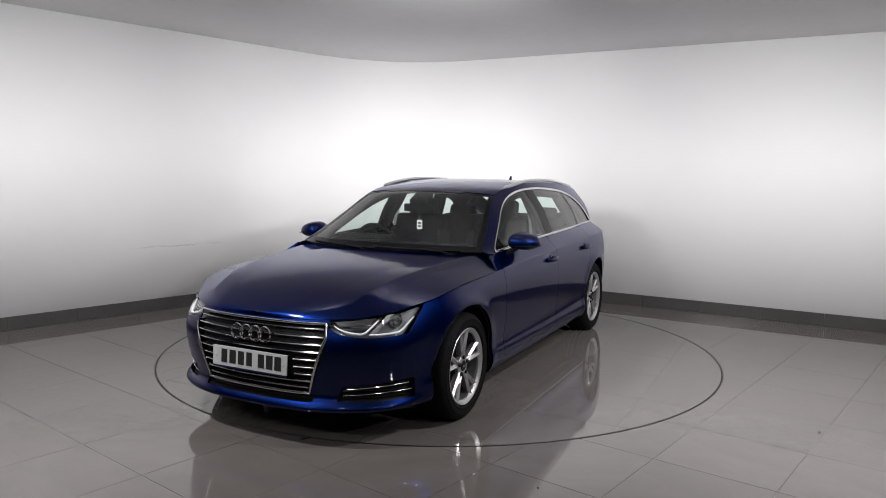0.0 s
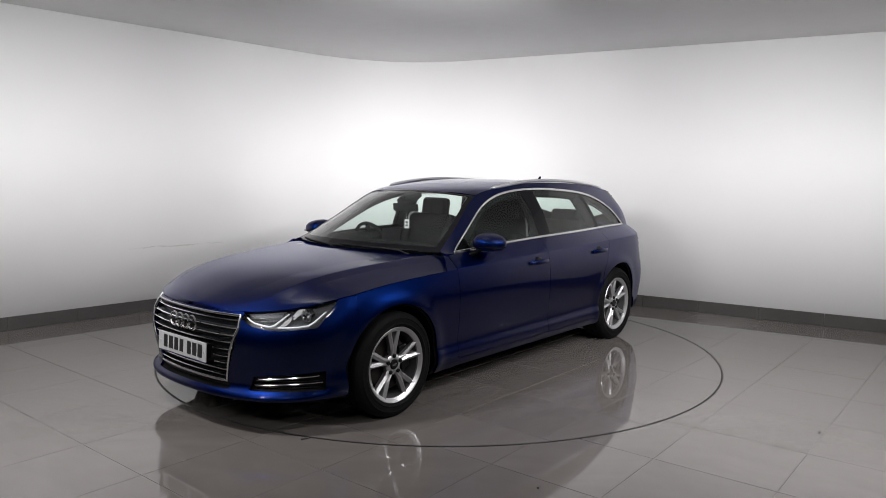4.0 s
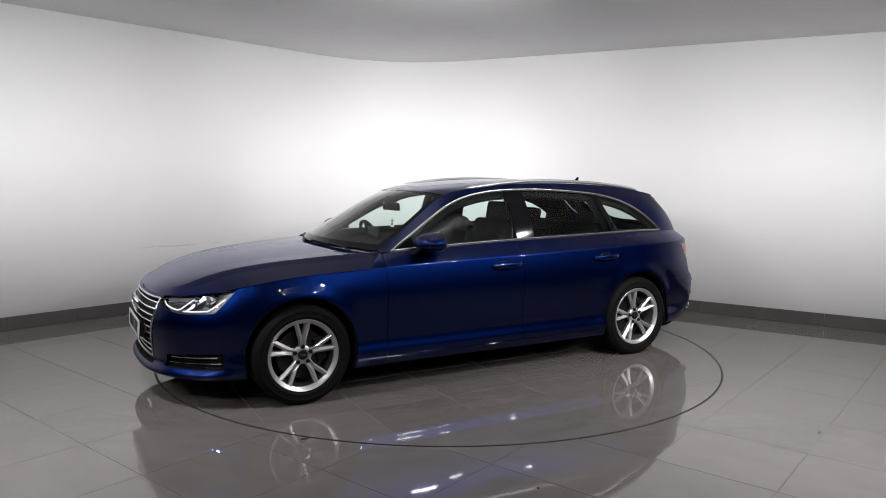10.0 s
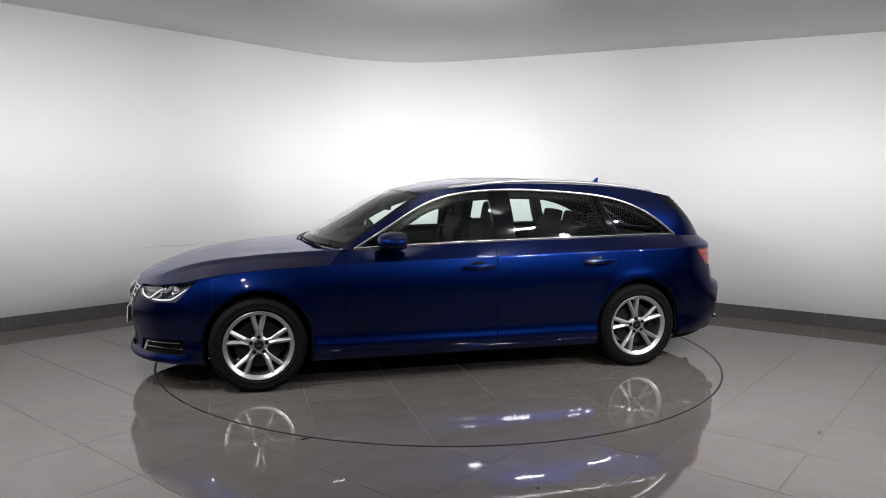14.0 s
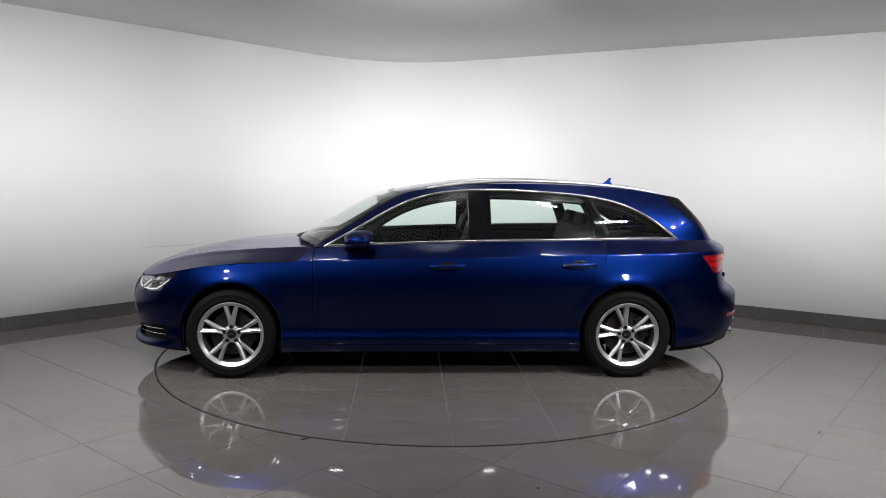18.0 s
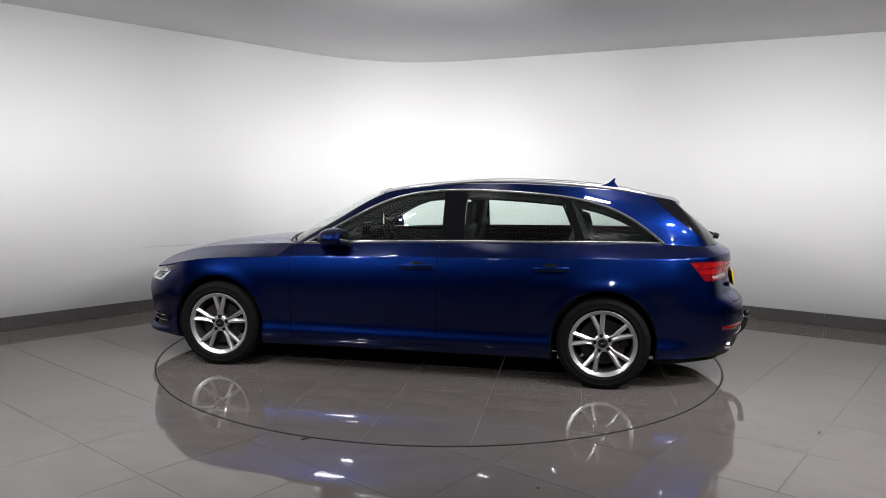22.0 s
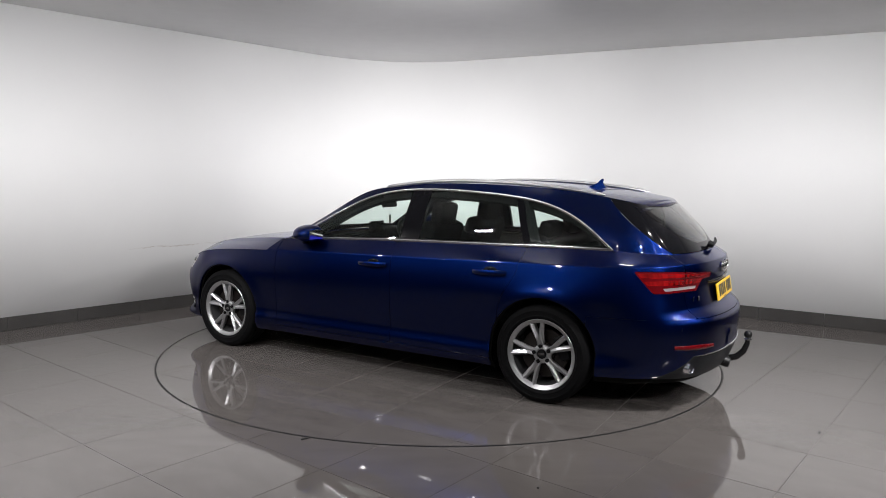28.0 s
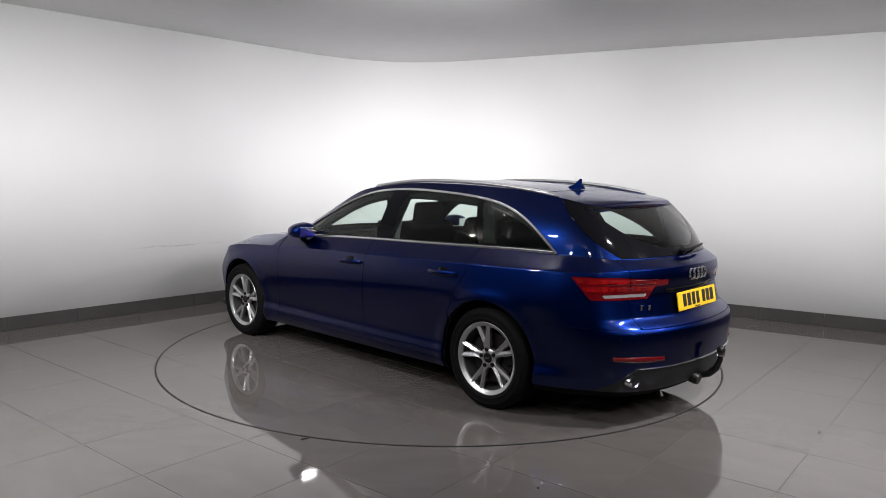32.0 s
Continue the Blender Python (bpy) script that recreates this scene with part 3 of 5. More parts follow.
def upper(u, w):
    """The glasshouse from the window line (w 0) to the roof's edge (w 1)."""
    u, w = np.broadcast_arrays(np.asarray(u, float), np.asarray(w, float))
    uu = np.where(u > UEND, 2 * UEND - u, u)
    b = low(uu, np.full_like(uu, 2.0))
    t = np.stack([top_x(uu), top_y(uu), top_z(uu)], -1)
    e = 1e-3
    b2 = low(np.clip(uu - e, 0, UEND), np.full_like(uu, 2.0))
    d = b - b2
    n = np.stack([d[..., 1], -d[..., 0]], -1)
    n = n / np.maximum(np.linalg.norm(n, axis=-1, keepdims=True), 1e-9)
    p = b + (t - b) * w[..., None]
    bulge = 0.030 * np.sin(math.pi * np.clip(w, 0, 1)) * smoothstep(0.0, 0.25, t[..., 2] - b[..., 2])
    p[..., 0] += n[..., 0] * bulge
    p[..., 1] += n[..., 1] * bulge
    p[..., 1] *= np.where(u > UEND, -1.0, 1.0)
    return p


def on_upper(x, z):
    """The point of the glasshouse side at x and z."""
    u = ux(x)
    for _ in range(6):
        b, t = low(u, 2.0), np.array((float(top_x(u)), float(top_y(u)), float(top_z(u))))
        w = min(max((z - b[2]) / max(t[2] - b[2], 1e-4), 0.0), 1.0)
        p = upper(u, w)
        u -= (x - p[0]) * 0.9
    return p


crown_z = spline((-2.06, -1.8, -1.5, -1.1, -0.7, -0.3, 0.0, 0.25, 0.32), (1.274, 1.324, 1.364, 1.397, 1.411, 1.404, 1.378, 1.335, 1.318))
hood_z = spline((0.75, 0.95, 1.15, 1.45, 1.7, 1.92, 2.08, 2.16, 2.22, 2.25), (0.950, 0.942, 0.928, 0.901, 0.872, 0.826, 0.770, 0.735, 0.703, 0.684))
_eu = np.linspace(0.0, ux(0.7), 1200)
# the bonnet's side edge runs along the shoulder line
hood_lift = curve((0.7, 0.84, 1.0, 2.285), (0.012, 0.006, 0.0, 0.0))


def hood_w(u):
    x = plan_x(np.abs(u))
    return 1 + hood_lift(x) / (belt(x) - shoulder(x))


_edge = low(_eu, hood_w(_eu))
HOOD_TIP = float(_edge[0, 0])


_hu = np.linspace(0.0, math.sqrt(HOOD_TIP - 0.72), 26)
_hx = HOOD_TIP - _hu ** 2
hood_ey = spline(_hu, np.interp(-_hx, -_edge[:, 0], _edge[:, 1]))
hood_ez = spline(_hu, np.interp(-_hx, -_edge[:, 0], _edge[:, 2]))


hood_crease = spline((0.70, 1.10, 1.50, 1.90, 2.17, 2.3), (0.715, 0.655, 0.590, 0.525, 0.460, 0.43))


def hood(u, q):
    """The bonnet: u runs from its tip backwards, q across (0 middle, 0.7 on the crease, 1 left edge)."""
    u, q = np.broadcast_arrays(np.asarray(u, float), np.asarray(q, float))
    x = HOOD_TIP - u ** 2
    ye, ze = hood_ey(u), hood_ez(u)
    qc = np.minimum(hood_crease(x) / np.maximum(ye, 0.05), 0.78)
    q = np.where(q < 0.7, q / 0.7 * qc, qc + (q - 0.7) / 0.3 * (1 - qc))
    a = np.abs(q)
    k = smoothstep(HOOD_TIP - 0.02, 1.7, x)
    # gently crowned inside the crease, an even fall to the edge outside it
    fall = np.clip((a - qc) / np.maximum(1 - qc, 0.05), 0, 1)
    shape = np.where(a < qc, 1 - 0.25 * (a / np.maximum(qc, 0.05)) ** 2, 0.75 * (1 - fall ** 1.10)) * k + (1 - a ** 3) * (1 - k)
    off = ye * (a - qc)
    ridge = 0.006 * np.maximum(0.0, 1 - np.where(off < 0, -off / 0.16, off / 0.075)) * smoothstep(2.20, 1.95, x) * smoothstep(0.78, 1.0, x)
    rise = np.maximum(hood_z(x) - ze, 0.0)
    return np.stack([x + 0 * q, ye * q, ze + rise * shape + ridge * (1 - a ** 6)], -1)


def roof(u, q):
    """The roof between its side edges; u along the outline's left edge."""
    u, q = np.broadcast_arrays(np.asarray(u, float), np.asarray(q, float))
    ex, ey, ez = top_x(u), top_y(u), top_z(u)
    a = np.abs(q)
    mid = ex + 0.085 * smoothstep(-0.2, 0.225, ex)
    x = ex + (mid - ex) * (1 - a * a)
    return np.stack([x, ey * q, ez + (np.maximum(crown_z(x), ez) - ez) * (1 - a ** 2.6)], -1)


def screen(t, q):
    """The windscreen: t 0 at its foot, 1 at the roof; q across."""
    t, q = np.broadcast_arrays(np.asarray(t, float), np.asarray(q, float))
    u = ux(0.84) + (ux(0.225) - ux(0.84)) * t
    ex, ey, ez = top_x(u), top_y(u), top_z(u)
    a = 1 - q * q
    bow = (0.215 * (1 - t) + 0.085 * t) * a
    lift = (0.0 * (1 - t) + 0.032 * t + 0.035 * np.sin(math.pi * t)) * a
    return np.stack([ex + bow, ey * q, ez + lift], -1)


# ---- car: panels ----
car = tagged(new("estate_car"), "dark metallic blue estate car with silver alloy wheels", "car")
GAP = 0.0017
ARCH_R, ARCH_Z = 0.357, 0.333
chrome_top = spline((-1.86, -1.81, -1.755, -1.63, -1.42, -1.214, -1.0, -0.8, -0.6, -0.39, -0.186, 0.019, 0.225, 0.43, 0.62, 0.775),
                    (0.962, 0.998, 1.043, 1.138, 1.245, 1.298, 1.324, 1.338, 1.347, 1.348, 1.338, 1.307, 1.239, 1.130, 1.020, 0.934))
door_rear = curve((0.1, 0.30, 0.45, 0.55, 0.63, 0.731, 0.852, 0.99), (-1.10, -1.10, -1.10, -1.105, -1.12, -1.168, -1.232, -1.252))
pillar_c = curve((0.9, 0.993, 1.254, 1.4), (-1.295, -1.258, -1.155, -1.09))


def arch(p, xa):
    return ARCH_R - np.hypot(p[..., 0] - xa, (p[..., 2] - ARCH_Z) * np.where(p[..., 2] < ARCH_Z, 0.55, 1.0))


def top_of(*fs):
    return np.maximum.reduce(np.broadcast_arrays(*fs))


def sides(name, mesh, mat, label="", parents=(None, None)):
    """The same panel on the left and on the right side."""
    a = link_mesh(name, *mesh[:2], mat, parents[0] or car, label, mesh[2])
    m = mirrored(mesh)
    b = link_mesh(name, *m[:2], mat, parents[1] or car, label, m[2])
    return a, b


def middle(name, mesh, mat, label="", parent=None):
    m = whole(mesh)
    return link_mesh(name, *m[:2], mat, parent or car, label, m[2])


def X(p):
    return p[..., 0]


def Y(p):
    return p[..., 1]


def Z(p):
    return p[..., 2]


grille_w = curve((0.25, 0.285, 0.60, 0.662, 0.75), (0.33, 0.345, 0.452, 0.436, 0.40))
lamp_low = curve((0.40, 0.445, 0.52, 0.66, 0.80, 0.9), (0.664, 0.652, 0.618, 0.600, 0.612, 0.63))


def grille_f(p, grow=0.0):
    return top_of(np.abs(Y(p)) - grille_w(Z(p)) - grow, 0.288 - grow - Z(p), Z(p) - 0.664 - grow, 2.0 - X(p))


def headlamp_f(p, u, w, grow=0.0):
    return top_of(lamp_low(np.abs(Y(p))) - grow - Z(p), (w - 0.982) * 0.55 - grow, 1.808 - grow + (0.735 - Z(p)) * 0.95 - X(p), 0.449 - grow - np.abs(Y(p)))


def fog_f(p, grow=0.0):
    yy = np.abs(Y(p))
    return top_of(0.254 - grow - Z(p), Z(p) - (0.330 + 0.10 * (yy - 0.5)) - grow, 0.49 - grow + (Z(p) - 0.25) * 0.35 - yy, yy - 0.815 - grow, 1.88 - grow - X(p))


def slot_f(p, grow=0.0):
    return top_of(0.246 - grow - Z(p), Z(p) - 0.282 - grow, np.abs(Y(p)) - 0.375 - grow, 2.0 - X(p))


def taillamp_f(p, u, w, grow=0.0):
    yy = np.abs(Y(p))
    bottom = 0.758 + np.maximum(X(p) + 2.075, 0) * 1.15 + 0.070 * smoothstep(0.475, 0.405, yy)
    return top_of(bottom - grow - Z(p), Z(p) - (0.887 - 0.024 * smoothstep(0.72, 0.33, yy)) - grow, X(p) + 1.962 - grow, 0.315 - grow - yy, 0.74 - Z(p))


def diffuser_f(p, grow=0.0):
    yy = np.abs(Y(p))
    return top_of(Z(p) - 0.375 - grow, X(p) + 2.02, yy - (0.745 - (Z(p) - 0.22) * 0.85) - grow)


STEP = 0.014
WN = 62
FULL = np.concatenate([np.linspace(0, 1, WN), 1 + np.linspace(0, 1, 12)[1:]])


def lower_panel(x0, x1, region, wmax=1.0, off=0.0, flange=0.014, step=STEP):
    us = space(ux(x0) if x0 is not None else 0.0, ux(x1) if x1 is not None else UEND, step)
    ws = FULL[FULL <= wmax + 1e-6]
    return grid_patch(low, us, ws, region, off, flange)


def build_panels():
    made = {}
    made["fender"] = sides("front_wing", lower_panel(1.72, 0.82, lambda p, u, w: top_of(arch(p, AXLE), 0.837 + GAP - X(p), X(p) - 1.70 + 0.0006, 0.19 - Z(p), w - hood_w(u) + 0.003), 2.0), PAINT)
    made["front_door"] = sides("front_door", lower_panel(0.86, -0.28, lambda p, u, w: top_of(X(p) - 0.837 + GAP, -0.256 + GAP - X(p), 0.252 + GAP - Z(p), w - 1.985), 2.0), PAINT)
    made["rear_door"] = sides("rear_door", lower_panel(-0.24, -1.28, lambda p, u, w: top_of(X(p) + 0.256 + GAP, door_rear(Z(p)) + GAP - X(p), arch(p, -AXLE), 0.252 + GAP - Z(p), w - 1.985), 2.0), PAINT)
    sides("sill", lower_panel(1.06, -1.06, lambda p, u, w: top_of(0.196 - Z(p), Z(p) - 0.252 + GAP, arch(p, AXLE), arch(p, -AXLE), 0.0 * X(p) - 1)), PAINT, "body-coloured sill")
    sides("rear_quarter_panel", lower_panel(-1.0, -2.36, lambda p, u, w: top_of(X(p) - door_rear(Z(p)) + GAP, arch(p, -AXLE), 0.19 - Z(p), -taillamp_f(p, u, w, GAP), np.minimum(-1.70 + 0.0006 - X(p), 0.600 + 0.0006 - Z(p)), 0.585 + GAP - np.abs(Y(p)), w - 2.0), 2.0), PAINT)
    made["front_bumper"] = middle("front_bumper", lower_panel(None, 1.68, lambda p, u, w: top_of(1.70 + 0.0006 - X(p), arch(p, AXLE), 0.203 - Z(p), -grille_f(p, 0.004), -headlamp_f(p, u, w, GAP), -fog_f(p), -slot_f(p), w - hood_w(u) + 0.003), 1.6, step=0.010), PAINT)
    made["rear_bumper"] = middle("rear_bumper", lower_panel(-1.66, None, lambda p, u, w: top_of(X(p) + 1.70 + 0.0006, arch(p, -AXLE), 0.228 - Z(p), Z(p) - 0.600 + np.where(np.abs(Y(p)) < 0.585, GAP, 0.0006), -diffuser_f(p, GAP)), step=0.012), PAINT)
    made["tailgate"] = middle("tailgate", lower_panel(-2.1, None, lambda p, u, w: top_of(np.abs(Y(p)) - 0.585 + GAP, 0.600 + GAP - Z(p), -taillamp_f(p, u, w, GAP), w - 2.0), 2.0, step=0.012), PAINT)
    # bonnet
    xs = np.linspace(0.012, math.sqrt(HOOD_TIP - 0.76), 120)
    made["bonnet"] = middle("bonnet", grid_patch(hood, xs, np.concatenate([np.linspace(0, 0.66, 34), np.linspace(0.66, 0.74, 13)[1:], np.linspace(0.74, 0.995, 24)[1:]]), lambda p, u, w: top_of(0.965 - 0.18 * (Y(p) / 0.72) ** 2 - X(p), 0.795 - X(p))), PAINT)
    # foot of the windscreen pillar between bonnet and door
    sides("pillar_foot", grid_patch(low, space(ux(0.96), ux(0.842), 0.008), np.linspace(1.0, 2.0, 24), lambda p, u, w: top_of(w - 1 - (0.950 - X(p)) / 0.09, hood_w(u) - 0.04 - w), 0.001), PAINT)
    # roof, pillars
    middle("roof", grid_patch(roof, space(ux(0.225), UEND, 0.02), np.linspace(0, 1, 24), None, out=(0, 0, 0)), PAINT)
    def pillar_f(p, u, w):
        outside = np.maximum(Z(p) - chrome_top(X(p)), -1.9 - X(p))
        outside = np.where(X(p) < -1.85, 1.0, outside)
        return top_of(-outside - 0.004, -rear_glass_f(p, 0.008), 0.0 * u - 1)
    sides("roof_pillar", grid_patch(upper, space(ux(0.835), UEND, 0.012), np.linspace(0, 1, 40), pillar_f), PAINT, "body-coloured roof side and pillars")
    return made


rear_glass_x = curve((0.95, 0.99, 1.146, 1.271, 1.35), (-2.180, -2.130, -1.925, -1.775, -1.70))


def rear_glass_f(p, grow=0.0):
    return top_of(X(p) - rear_glass_x(Z(p)) - grow, 0.988 - grow - Z(p), Z(p) - 1.32)


def window_f(p, inset=0.010):
    return top_of(Z(p) - chrome_top(X(p)) + inset * 1.3, belt(X(p)) + inset - Z(p), -1.80 - X(p))


def build_windows(made):
    us = space(ux(0.80), ux(-1.95), 0.012)
    ws = np.linspace(0, 1, 44)
    front = grid_patch(upper, us, ws, lambda p, u, w: top_of(window_f(p), -0.268 + (Z(p) - 0.98) * 0.02 - X(p)), -0.004, 0.004)
    sides("front_door_window", front, GLASS, "green-tinted side window", made["front_door"])
    rear = grid_patch(upper, us, ws, lambda p, u, w: top_of(window_f(p), X(p) + 0.425, pillar_c(Z(p)) + 0.030 - X(p)), -0.004, 0.004)
    sides("rear_door_window", rear, GLASS, "green-tinted side window", made["rear_door"])
    quarter = grid_patch(upper, us, ws, lambda p, u, w: top_of(window_f(p), X(p) - pillar_c(Z(p)) + 0.020), -0.004, 0.004)
    sides("quarter_window", quarter, GLASS, "green-tinted quarter window")
    bp = grid_patch(upper, us, ws, lambda p, u, w: top_of(window_f(p, 0.004), X(p) + 0.268 - (Z(p) - 0.98) * 0.02, -0.425 - X(p)), -0.003, 0.03)
    sides("door_pillar_trim", bp, GLOSSBLACK, "gloss black pillar trim")
    cp = grid_patch(upper, us, ws, lambda p, u, w: top_of(window_f(p, 0.004), X(p) - pillar_c(Z(p)) - 0.030, pillar_c(Z(p)) - 0.020 - X(p)), -0.003, 0.03)
    sides("quarter_pillar_trim", cp, GLOSSBLACK, "gloss black pillar trim")
    rg = grid_patch(upper, space(ux(-1.66), UEND, 0.014), np.linspace(0, 1, 40), lambda p, u, w: rear_glass_f(p), -0.003, 0.004)
    middle("rear_window", rg, GLASS, "green-tinted rear window", made["tailgate"])
    ws_ = grid_patch(screen, np.linspace(0.03, 0.985, 40), np.linspace(0, 0.965, 40), None, -0.003, 0.004)
    middle("windscreen", ws_, SCREEN, "clear windscreen")
    frame_ = grid_patch(screen, np.linspace(0.0, 1.0, 70), np.linspace(0, 1, 70), lambda p, u, w: -top_of(0.088 - u, u - 0.955, w - 0.945), -0.0015, 0.006)
    middle("windscreen_border", frame_, GLOSSBLACK, "black windscreen border")
    # chrome strip round the side windows
    top = [on_upper(x, float(chrome_top(x)) - 0.007) for x in np.linspace(0.765, -1.80, 70)]
    bottom = [on_upper(x, float(belt(x)) + 0.007) for x in np.linspace(-1.78, 0.765, 50)]
    loop = [p + np.array((0, 0.003, 0)) for p in top + bottom]
    for sgn in (1, -1):
        part("window_chrome_strip", tube([(p[0], p[1] * sgn, p[2]) for p in loop], 0.0095, 8, (0.55, 1.0), closed=True), SATIN, car, "satin aluminium window surround", smooth=True)
    # gaps hidden behind: window seals seen as dark inner lining
    for sgn in (1, -1):
        rail = [on_upper(x, float(top_z(ux(x)))) + np.array((0, -0.012, 0.008 + 0.010 * math.sin(math.pi * (0.03 - x) / 1.72))) for x in np.linspace(0.03, -1.69, 40)]
        rad = [0.004 + 0.011 * min(1.0, 8 * math.sin(math.pi * i / 39) ** 0.8) for i in range(40)]
        part("roof_rail", tube([(p[0], p[1] * sgn, p[2]) for p in rail], rad, 10, (1.0, 0.9)), RAIL, car, "satin aluminium roof rail", smooth=True)


MADE = build_panels()
build_windows(MADE)

# dark inner shell that closes the shut lines and the wheel housings
shell = grid_patch(low, space(0.0, UEND, 0.03), np.concatenate([np.linspace(0.05, 0.97, 24), [1.25, 1.5, 1.75, 1.95]]), lambda p, u, w: top_of(arch(p, AXLE) - 0.012, arch(p, -AXLE) - 0.012, -grille_f(p, 0.02), -headlamp_f(p, u, w, 0.02), -fog_f(p, 0.01), np.where(X(p) > 0.80, w - 0.96, -1.0), -taillamp_f(p, u, w, 0.0)), -0.02, 0.0)
middle("inner_shell", shell, LINER, "black inner shell behind the shut lines")


# ---- wheels ----
TYRE_R, RIM_R = 0.320, 0.2185


SPOKE = [(0.026, 0.040), (0.023, 0.085), (0.060, 0.2125), (0.030, 0.2175), (0.002, 0.118), (-0.026, 0.2180), (-0.056, 0.2130), (-0.025, 0.085), (-0.026, 0.040)]


def spoke_mesh():
    """One forked spoke, a little askew: a dished plate with a sharp ridge along each leg; x along the tread, z outwards."""
    bm = bmesh.new()

    def depth(r):
        # dished face: the hub lies a little behind the rim's lip
        return 0.093 - 0.014 * (1 - min(1.0, r / 0.20)) ** 1.3

    lip = [bm.verts.new((x, depth(r) - 0.009, r)) for x, r in SPOKE]
    back = [bm.verts.new((x * 0.8, depth(r) - 0.042, r)) for x, r in SPOKE]
    n = len(SPOKE)
    for i in range(n):
        k = (i + 1) % n
        bm.faces.new((back[i], back[k], lip[k], lip[i]))
    # ridge points: hub, crotch and rim end of either leg, each ridge nearer to the outer edge
    hub_l, hub_r = bm.verts.new((0.017, depth(0.05) - 0.001, 0.045)), bm.verts.new((-0.017, depth(0.05) - 0.001, 0.045))
    mid_l, mid_r = bm.verts.new((0.017, depth(0.10) + 0.003, 0.100)), bm.verts.new((-0.013, depth(0.10) + 0.003, 0.100))
    end_l, end_r = bm.verts.new((0.047, depth(0.21) + 0.005, 0.2120)), bm.verts.new((-0.037, depth(0.21) + 0.005, 0.2130))
    valley = bm.verts.new((-0.001, depth(0.05) - 0.006, 0.045))
    for f in ((lip[0], lip[1], mid_l, hub_l), (lip[1], lip[2], end_l, mid_l), (lip[2], lip[3], end_l), (lip[3], lip[4], mid_l, end_l),
              (lip[4], lip[5], end_r, mid_r), (lip[5], lip[6], end_r), (lip[6], lip[7], mid_r, end_r), (lip[7], lip[8], hub_r, mid_r),
              (hub_l, mid_l, lip[4], valley), (valley, lip[4], mid_r, hub_r), (lip[0], hub_l, valley, hub_r, lip[8])):
        bm.faces.new(f)
    for idx in ((0, 1, 4, 7, 8), (1, 2, 3, 4), (4, 5, 6, 7)):
        bm.faces.new([back[i] for i in idx][::-1])
    bmesh.ops.recalc_face_normals(bm, faces=bm.faces)
    return bm


def build_wheel():
    """A wheel at the origin, its axle along y, its face towards +y."""
    w, r = 0.112, RIM_R
    lip = [(r + 0.012, 0.098), (r + 0.014, 0.103), (r + 0.010, 0.107), (r + 0.001, 0.103), (r - 0.006, 0.096), (r - 0.015, 0.090), (r - 0.015, 0.078), (r + 0.004, 0.078)]
    wheel = part("wheel", lathe(lip, 72), ALLOY, car, "silver five-spoke alloy wheel", smooth=True)
    barrel = [(r - 0.008, 0.080), (r - 0.0155, 0.079), (r - 0.018, 0.06), (r - 0.022, 0.0), (r - 0.014, -0.09), (r + 0.010, -0.10), (r + 0.010, -0.085), (r - 0.004, -0.07), (r - 0.010, 0.0), (r - 0.004, 0.07)]
    part("barrel", lathe(barrel, 72), BARREL, wheel, "dull grey inside of the rim", smooth=True)
    R = TYRE_R
    tyre = [(r + 0.006, 0.096), (r + 0.014, 0.106), (r + 0.028, 0.111), (r + 0.030, 0.113), (r + 0.036, 0.113), (r + 0.038, 0.1115), (r + 0.060, 0.1125), (r + 0.062, 0.1145), (r + 0.066, 0.1145), (r + 0.068, 0.112), (R - 0.020, 0.106), (R - 0.010, 0.099), (R - 0.003, 0.088), (R, 0.070), (R, 0.045), (R - 0.007, 0.043), (R - 0.007, 0.038), (R, 0.036), (R, 0.004), (R - 0.007, 0.002), (R - 0.007, -0.004), (R, -0.006), (R, -0.036), (R - 0.007, -0.038), (R - 0.007, -0.043), (R, -0.045), (R, -0.075), (R - 0.012, -0.10), (r + 0.06, -0.113), (r + 0.01, -0.10)]
    part("tyre", lathe(tyre, 96), RUBBER, wheel, "black road tyre", smooth=True)
    first = None
    for i in range(5):
        ang = 72 * i
        if first is None:
            first = part("spoke", spoke_mesh(), ALLOY, wheel)
            ob = first
        else:
            ob = new("spoke", first.data)
            ob.parent = wheel
        ob.matrix_local = pose(0, 0, 0, 0, ang, 0)
    part("hub", lathe([(0.001, 0.045), (0.062, 0.045), (0.062, 0.075), (0.054, 0.081), (0.036, 0.084), (0.033, 0.080), (0.001, 0.080)], 40), ALLOY, wheel, smooth=True)
    part("centre_cap", lathe([(0.001, 0.078), (0.031, 0.078), (0.031, 0.084), (0.027, 0.088), (0.001, 0.089)], 32), BLACK, wheel, "black centre cap with silver rings", smooth=True)
    rings = bmesh.new()
    for k in range(4):
        ring = lathe([(0.0052, 0.0), (0.0068, 0.0), (0.0068, 0.0012), (0.0052, 0.0012)], 18, m=Matrix.Translation((-0.0129 + 0.0086 * k, 0.0888, 0)))
        tmp = bpy.data.meshes.new("ring")
        ring.to_mesh(tmp)
        ring.free()
        rings.from_mesh(tmp)
    part("cap_rings", rings, CHROME, wheel)
    for i in range(5):
        a = radians(72 * i + 90)
        m = Matrix.Translation((0.053 * math.cos(a), 0, 0.053 * math.sin(a)))
        part("wheel_bolt", lathe([(0.001, 0.07), (0.0125, 0.07), (0.0125, 0.0895), (0.010, 0.0915), (0.001, 0.0915)], 12, m=m), BLACK, wheel)
    part("brake_disc", lathe([(0.06, 0.012), (0.158, 0.012), (0.158, 0.034), (0.075, 0.034), (0.072, 0.055), (0.06, 0.055)], 48), DISC, wheel, "worn brake disc", smooth=True)
